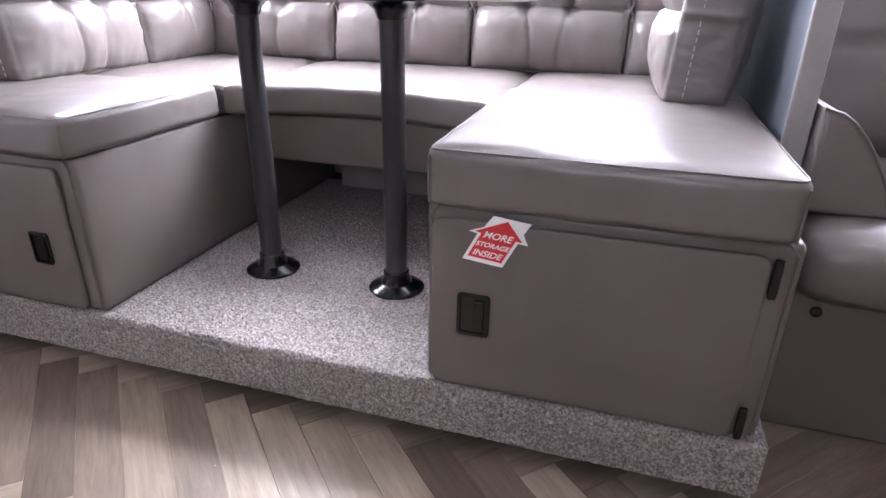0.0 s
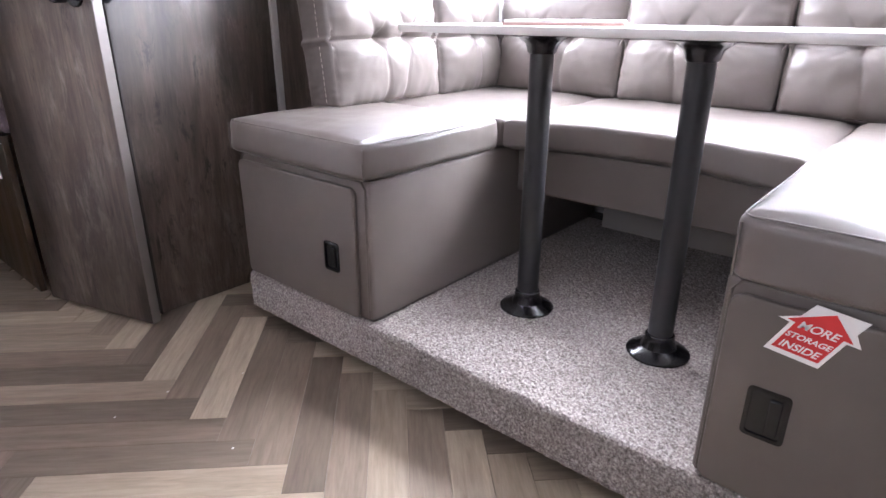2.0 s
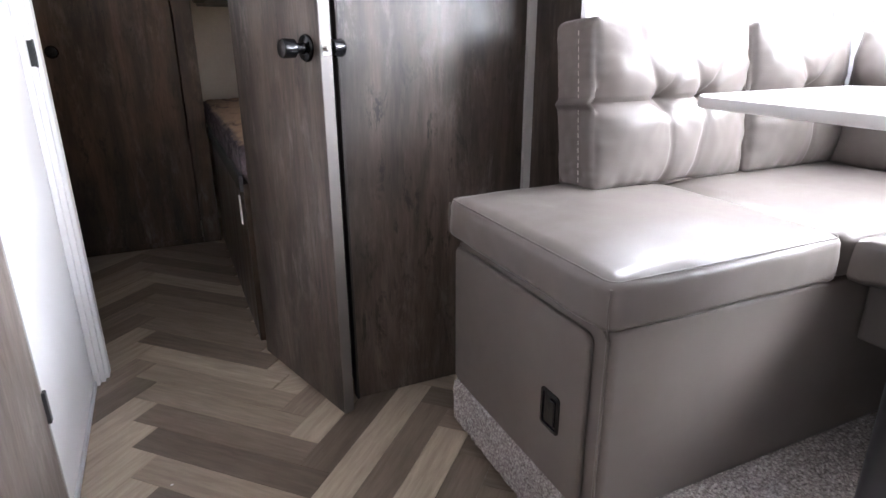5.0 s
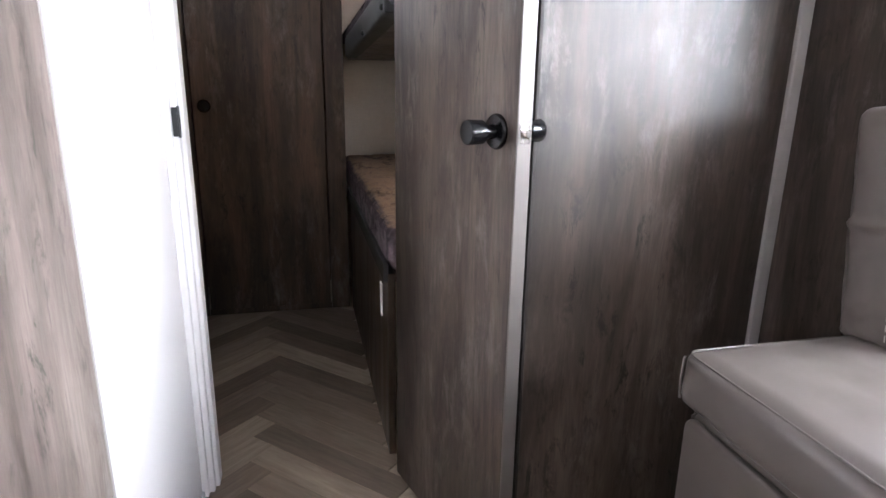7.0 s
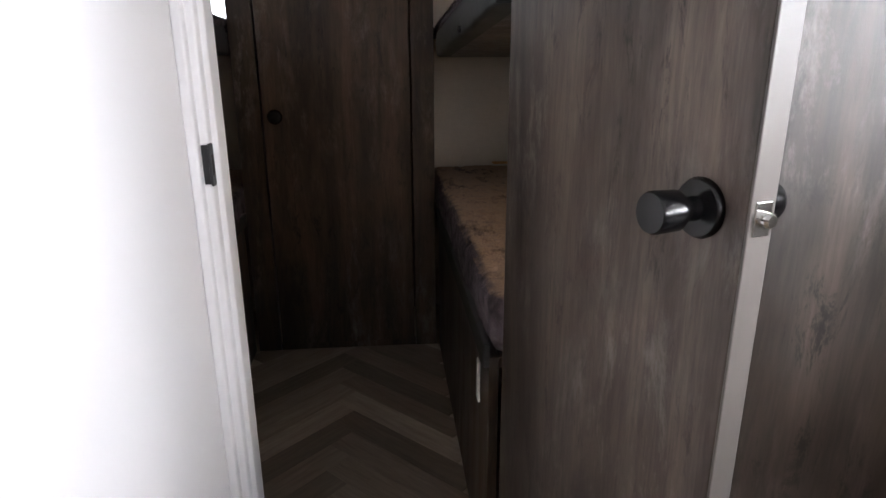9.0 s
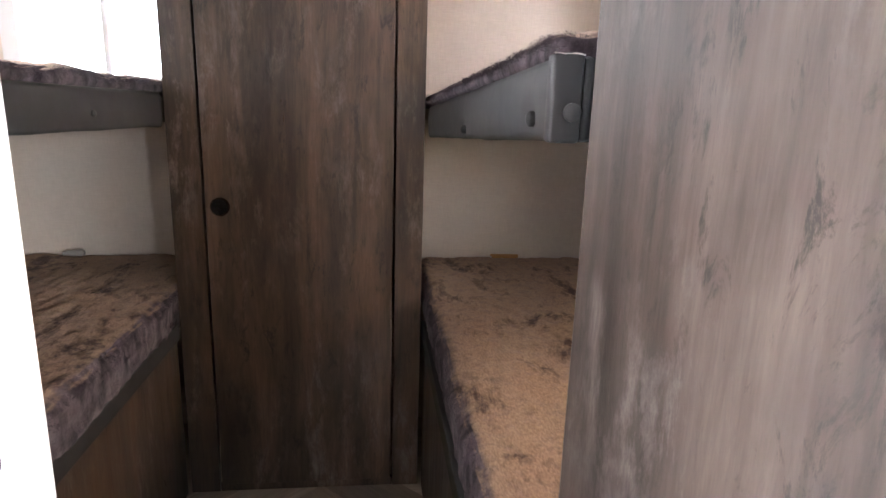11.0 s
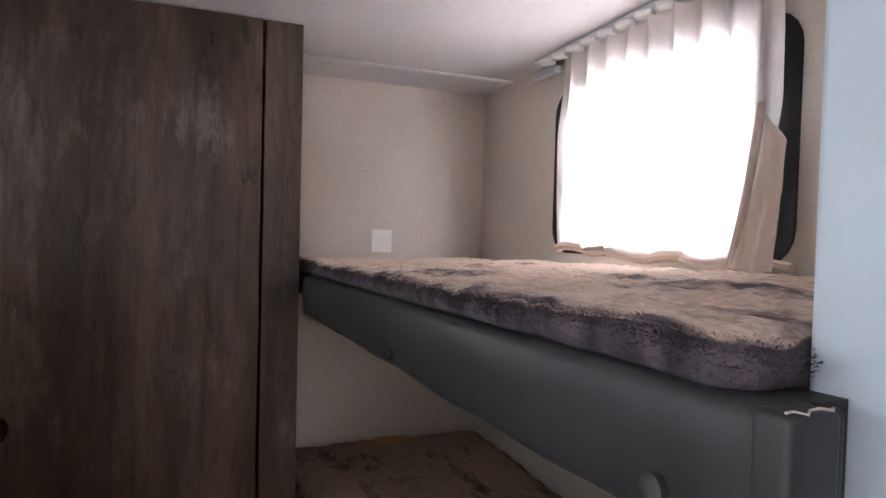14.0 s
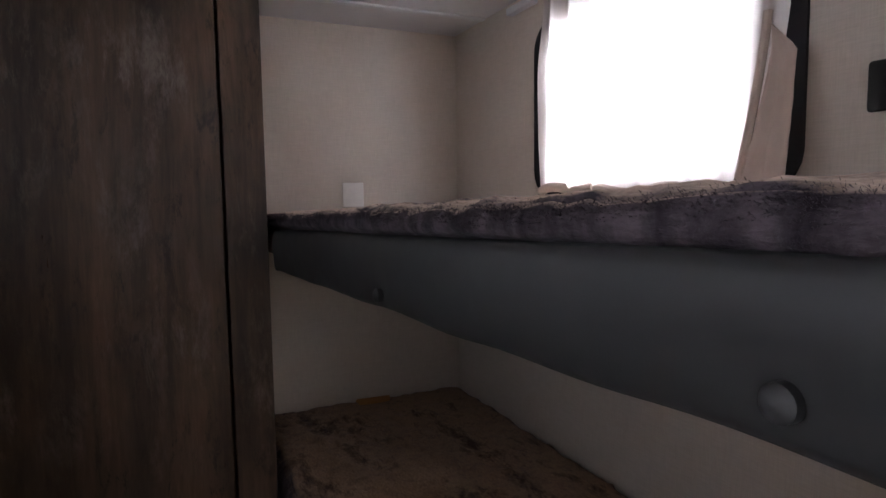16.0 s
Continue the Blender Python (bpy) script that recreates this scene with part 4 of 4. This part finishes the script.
lower_bunk(1, 0.452, 1.158, "lower bunk with dark wood front")
lower_bunk(-1, -0.36, -1.068, "opposite lower bunk with dark wood front")
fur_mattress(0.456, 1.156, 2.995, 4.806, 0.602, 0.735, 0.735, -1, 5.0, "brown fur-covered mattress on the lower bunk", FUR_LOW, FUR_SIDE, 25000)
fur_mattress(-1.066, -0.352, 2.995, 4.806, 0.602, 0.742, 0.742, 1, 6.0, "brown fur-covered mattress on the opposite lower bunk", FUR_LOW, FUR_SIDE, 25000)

# ---- curtain ----
cu = thing("curtain", (1.12, 3.92, 1.40), "thin pinkish-beige curtain glowing with daylight", "curtain")


def curtain_cloth(y0, y1, ztop, zbot, x, folds, depth, seed):
    nu, nv = 150, 60
    verts, faces = [], []
    for j in range(nv + 1):
        t = j / nv
        for i in range(nu + 1):
            s = i / nu
            pin = 0.35 + 0.65 * t
            w = noise.noise(Vector((s * 5, t * 1.5, seed)))
            yy = y0 + (y1 - y0) * s + 0.012 * w * t + 0.035 * math.sin(math.pi * 0.6 * t) * s ** 4 + 0.05 * max(0.0, t - 0.45) * (1 - s) ** 4
            xx = x - depth * (1 - 0.45 * t) * (0.5 + 0.5 * math.sin(2 * math.pi * folds * s + 0.9 * w)) - 0.012 * noise.noise(Vector((s * 9, t * 4, seed + 3))) * pin
            zz = ztop + (zbot - ztop) * t + (0.008 * noise.noise(Vector((s * 8, seed, 0))) * t) - 0.012 * (0.5 + 0.5 * math.cos(2 * math.pi * folds * s)) * (1 - t)
            verts.append((xx, yy, zz))
    for j in range(nv):
        for i in range(nu):
            a = j * (nu + 1) + i
            faces.append((a, a + 1, a + nu + 2, a + nu + 1))
    me = bpy.data.meshes.new("cloth")
    me.from_pydata(verts, [], faces)
    b2 = bmesh.new()
    b2.from_mesh(me)
    bpy.data.meshes.remove(me)
    return b2


part("cloth", curtain_cloth(3.535, 4.2, 1.945, 1.418, 1.13, 9, 0.028, 2.0), CLOTH, cu, smooth=True, sharp=180)
fl = bmesh.new()
n = 22
grid = []
for j in range(n + 1):
    t = j / n
    row = []
    for i in range(9):
        s = i / 8
        left = 3.545 + 0.03 * t ** 1.5
        right = 3.545 - 0.044 * min(1.0, t / 0.17) - 0.014 * t
        row.append(fl.verts.new((1.104 - 0.02 * t - 0.02 * abs(math.sin((s * 2.2 + 0.25 * t) * math.pi)) * (0.3 + t) + 0.004 * noise.noise(Vector((s * 4, t * 9, 5))), left + (right - left) * s, 1.67 - 0.262 * t)))
    grid.append(row)
for a, c in zip(grid, grid[1:]):
    for i in range(8):
        fl.faces.new((a[i], a[i + 1], c[i + 1], c[i]))
part("folded_edge", fl, CLOTH_DOUBLE, cu, "folded-back curtain edge", smooth=True, sharp=180)
part("rolled_edge", tube([(1.09 - 0.02 * t, 3.546 + 0.034 * t ** 1.5, 1.69 - 0.28 * t) for t in [k / 14 for k in range(15)]], 0.007, 8), CLOTH_DOUBLE, cu, "rolled curtain edge", smooth=True)
hm = None
for a, c, zz in ((3.5, 3.75, 1.414), (3.75, 4.0, 1.417), (4.0, 4.22, 1.426)):
    hm = tube([(1.118 - 0.008 * math.sin(k * 1.3), a + (c - a) * k / 8, zz + 0.006 * math.sin(k * 0.9 + a * 7)) for k in range(9)], 0.0125, 8, hm)
part("hem", hm, CLOTH_DOUBLE, cu, "rolled curtain hem", smooth=True)
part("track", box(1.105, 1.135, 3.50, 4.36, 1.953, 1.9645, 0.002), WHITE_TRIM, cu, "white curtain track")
for i in range(11):
    y = 3.60 + 0.068 * i
    part("glider", placed(puffy((0.03, 0.042, 0.016), 0.006, (0, 0, 0), 3, wrinkle=0), pose(1.108, y, 1.945, 0, 0, 25)), PAPER, cu, "pale curtain glider")
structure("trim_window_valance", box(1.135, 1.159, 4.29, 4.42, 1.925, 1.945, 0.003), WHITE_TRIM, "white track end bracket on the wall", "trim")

# ---- small things ----
ol = thing("wall_outlet", (0.781, 4.808, 1.39), "white outlet plate on the beige wall", "outlet")
part("plate", slab(rounded(0.746, 0.816, 1.383, 1.462, 0.004), "y", 4.803, 4.8095, 0.0015), PAPER, ol)
part("socket", box(0.772, 0.79, 4.8015, 4.8035, 1.43, 1.444, 0.0008), PAPER, ol)
sw = thing("wall_switch", (1.158, 3.395, 1.52), "black double switch plate on the side wall", "switch")
part("plate", slab(rounded(3.36, 3.432, 1.522, 1.594, 0.006), "x", 1.152, 1.1595, 0.002), BLACK, sw)
for z in (1.545, 1.562):
    part("rocker", box(1.1495, 1.153, 3.383, 3.41, z, z + 0.010, 0.001), BLACK, sw)
st = thing("sticker", (0.80, 4.66, 0.735), "torn amber label lying on the lower mattress", "sticker")
bm = bmesh.new()
vs = [bm.verts.new((0.80 + 0.055 * math.cos(a) * (1 + 0.35 * noise.noise(Vector((a, 1, 0)))), 4.70 + 0.03 * math.sin(a) * (1 + 0.5 * noise.noise(Vector((a * 2, 5, 0)))), 0.76 + 0.003 * math.sin(a * 3))) for a in [2 * math.pi * i / 18 for i in range(18)]]
f = bm.faces.new(vs)
r = bmesh.ops.extrude_face_region(bm, geom=[f])
bmesh.ops.translate(bm, verts=[v for v in r["geom"] if isinstance(v, bmesh.types.BMVert)], vec=(0, 0, 0.002))
part("paper", bm, ORANGE, st)
sc = thing("paper_scrap", (-0.865, 4.765, 0.742), "small crumpled grey paper scrap on the opposite lower mattress", "paper")
part("paper", placed(puffy((0.075, 0.03, 0.018), 0.006, (0, 0, 0.004), 6, wrinkle=0.006, seed=4.0), Matrix.Translation((-0.865, 4.765, 0.752))), EDGE_BAND, sc, smooth=True)
tg = thing("mattress_tag", (0.443, 3.12, 0.44), "small white tag on the lower bunk front", "tag")
bm = box(0.4445, 0.4495, 3.095, 3.125, 0.43, 0.535, 0.001)
part("paper", bm, PAPER, tg)
bl = thing("blind", (1.56, 2.245, 1.2), "blue-grey blind edge at the slide-out window", "blind")
part("slat", box(1.36, 1.46, 2.236, 2.2435, 1.175, 1.75, 0.003), BLUE, bl)

crumbs = bmesh.new()
for _ in range(15):
    x, y = random.uniform(-0.05, 0.8), random.uniform(0.9, 2.45)
    bmesh.ops.create_icosphere(crumbs, subdivisions=1, radius=random.uniform(0.0012, 0.0028), matrix=Matrix.Translation((x, y, 0.001)) @ Matrix.Diagonal((1.6, 1, 0.6, 1)))
tagged(part("crumbs", crumbs, PAPER), "tiny pale crumbs scattered on the floor", "crumbs", kind="stuff")

# ---- floor planks ----
W, N = 0.096, 6
L = W * N
R2 = math.sqrt(0.5)
tile = box(0.0003, L - 0.0003, 0.0003, W - 0.0003, -0.0055, 0.0, 0.0)
bmesh.ops.bevel(tile, geom=[e for e in tile.edges if all(v.co.z > -0.001 for v in e.verts)], offset=0.0006, segments=1, affect="EDGES")
tm = bpy.data.meshes.new("plank")
tile.to_mesh(tm)
tile.free()
tm.materials.append(PLANK)
floor = bpy.data.objects["floor"]


def inside(x, y):
    return (-0.85 < x < 1.35 and -0.85 < y <= 1.45) or (-0.25 < x < 1.15 and 1.45 < y < 2.75) or (-0.55 < x < 0.66 and 2.75 <= y < 4.5)


def plank(u, v, along_u):
    """u runs along (-1, 1), v along (1, 1); planks lie along either."""
    mu, mv = (u + L / 2, v + W / 2) if along_u else (u + W / 2, v + L / 2)
    cx, cy = (mv - mu) * R2, (mv + mu) * R2
    if not inside(cx, cy):
        return
    ob = new("plank", tm)
    if along_u:
        x, y, rz = (v - u) * R2, (v + u) * R2, 135
        m = pose(x, y, 0, 0, 0, rz) @ Matrix.Translation((0, -W, 0))
    else:
        x, y, rz = (v - u) * R2, (v + u) * R2, 45
        m = pose(x, y, 0, 0, 0, rz)
    m = Matrix.Translation((0, 0, random.uniform(-0.0004, 0.0))) @ m
    ob.parent = floor
    ob.matrix_basis = m


U0, V0 = 1.176, 1.79
for k in range(-60, 60):
    for m in range(-6, 7):
        plank(U0 + k * W + 2 * L * m, V0 + k * W, True)
        plank(U0 + k * W, V0 + (k + 1) * W + 2 * L * m, False)
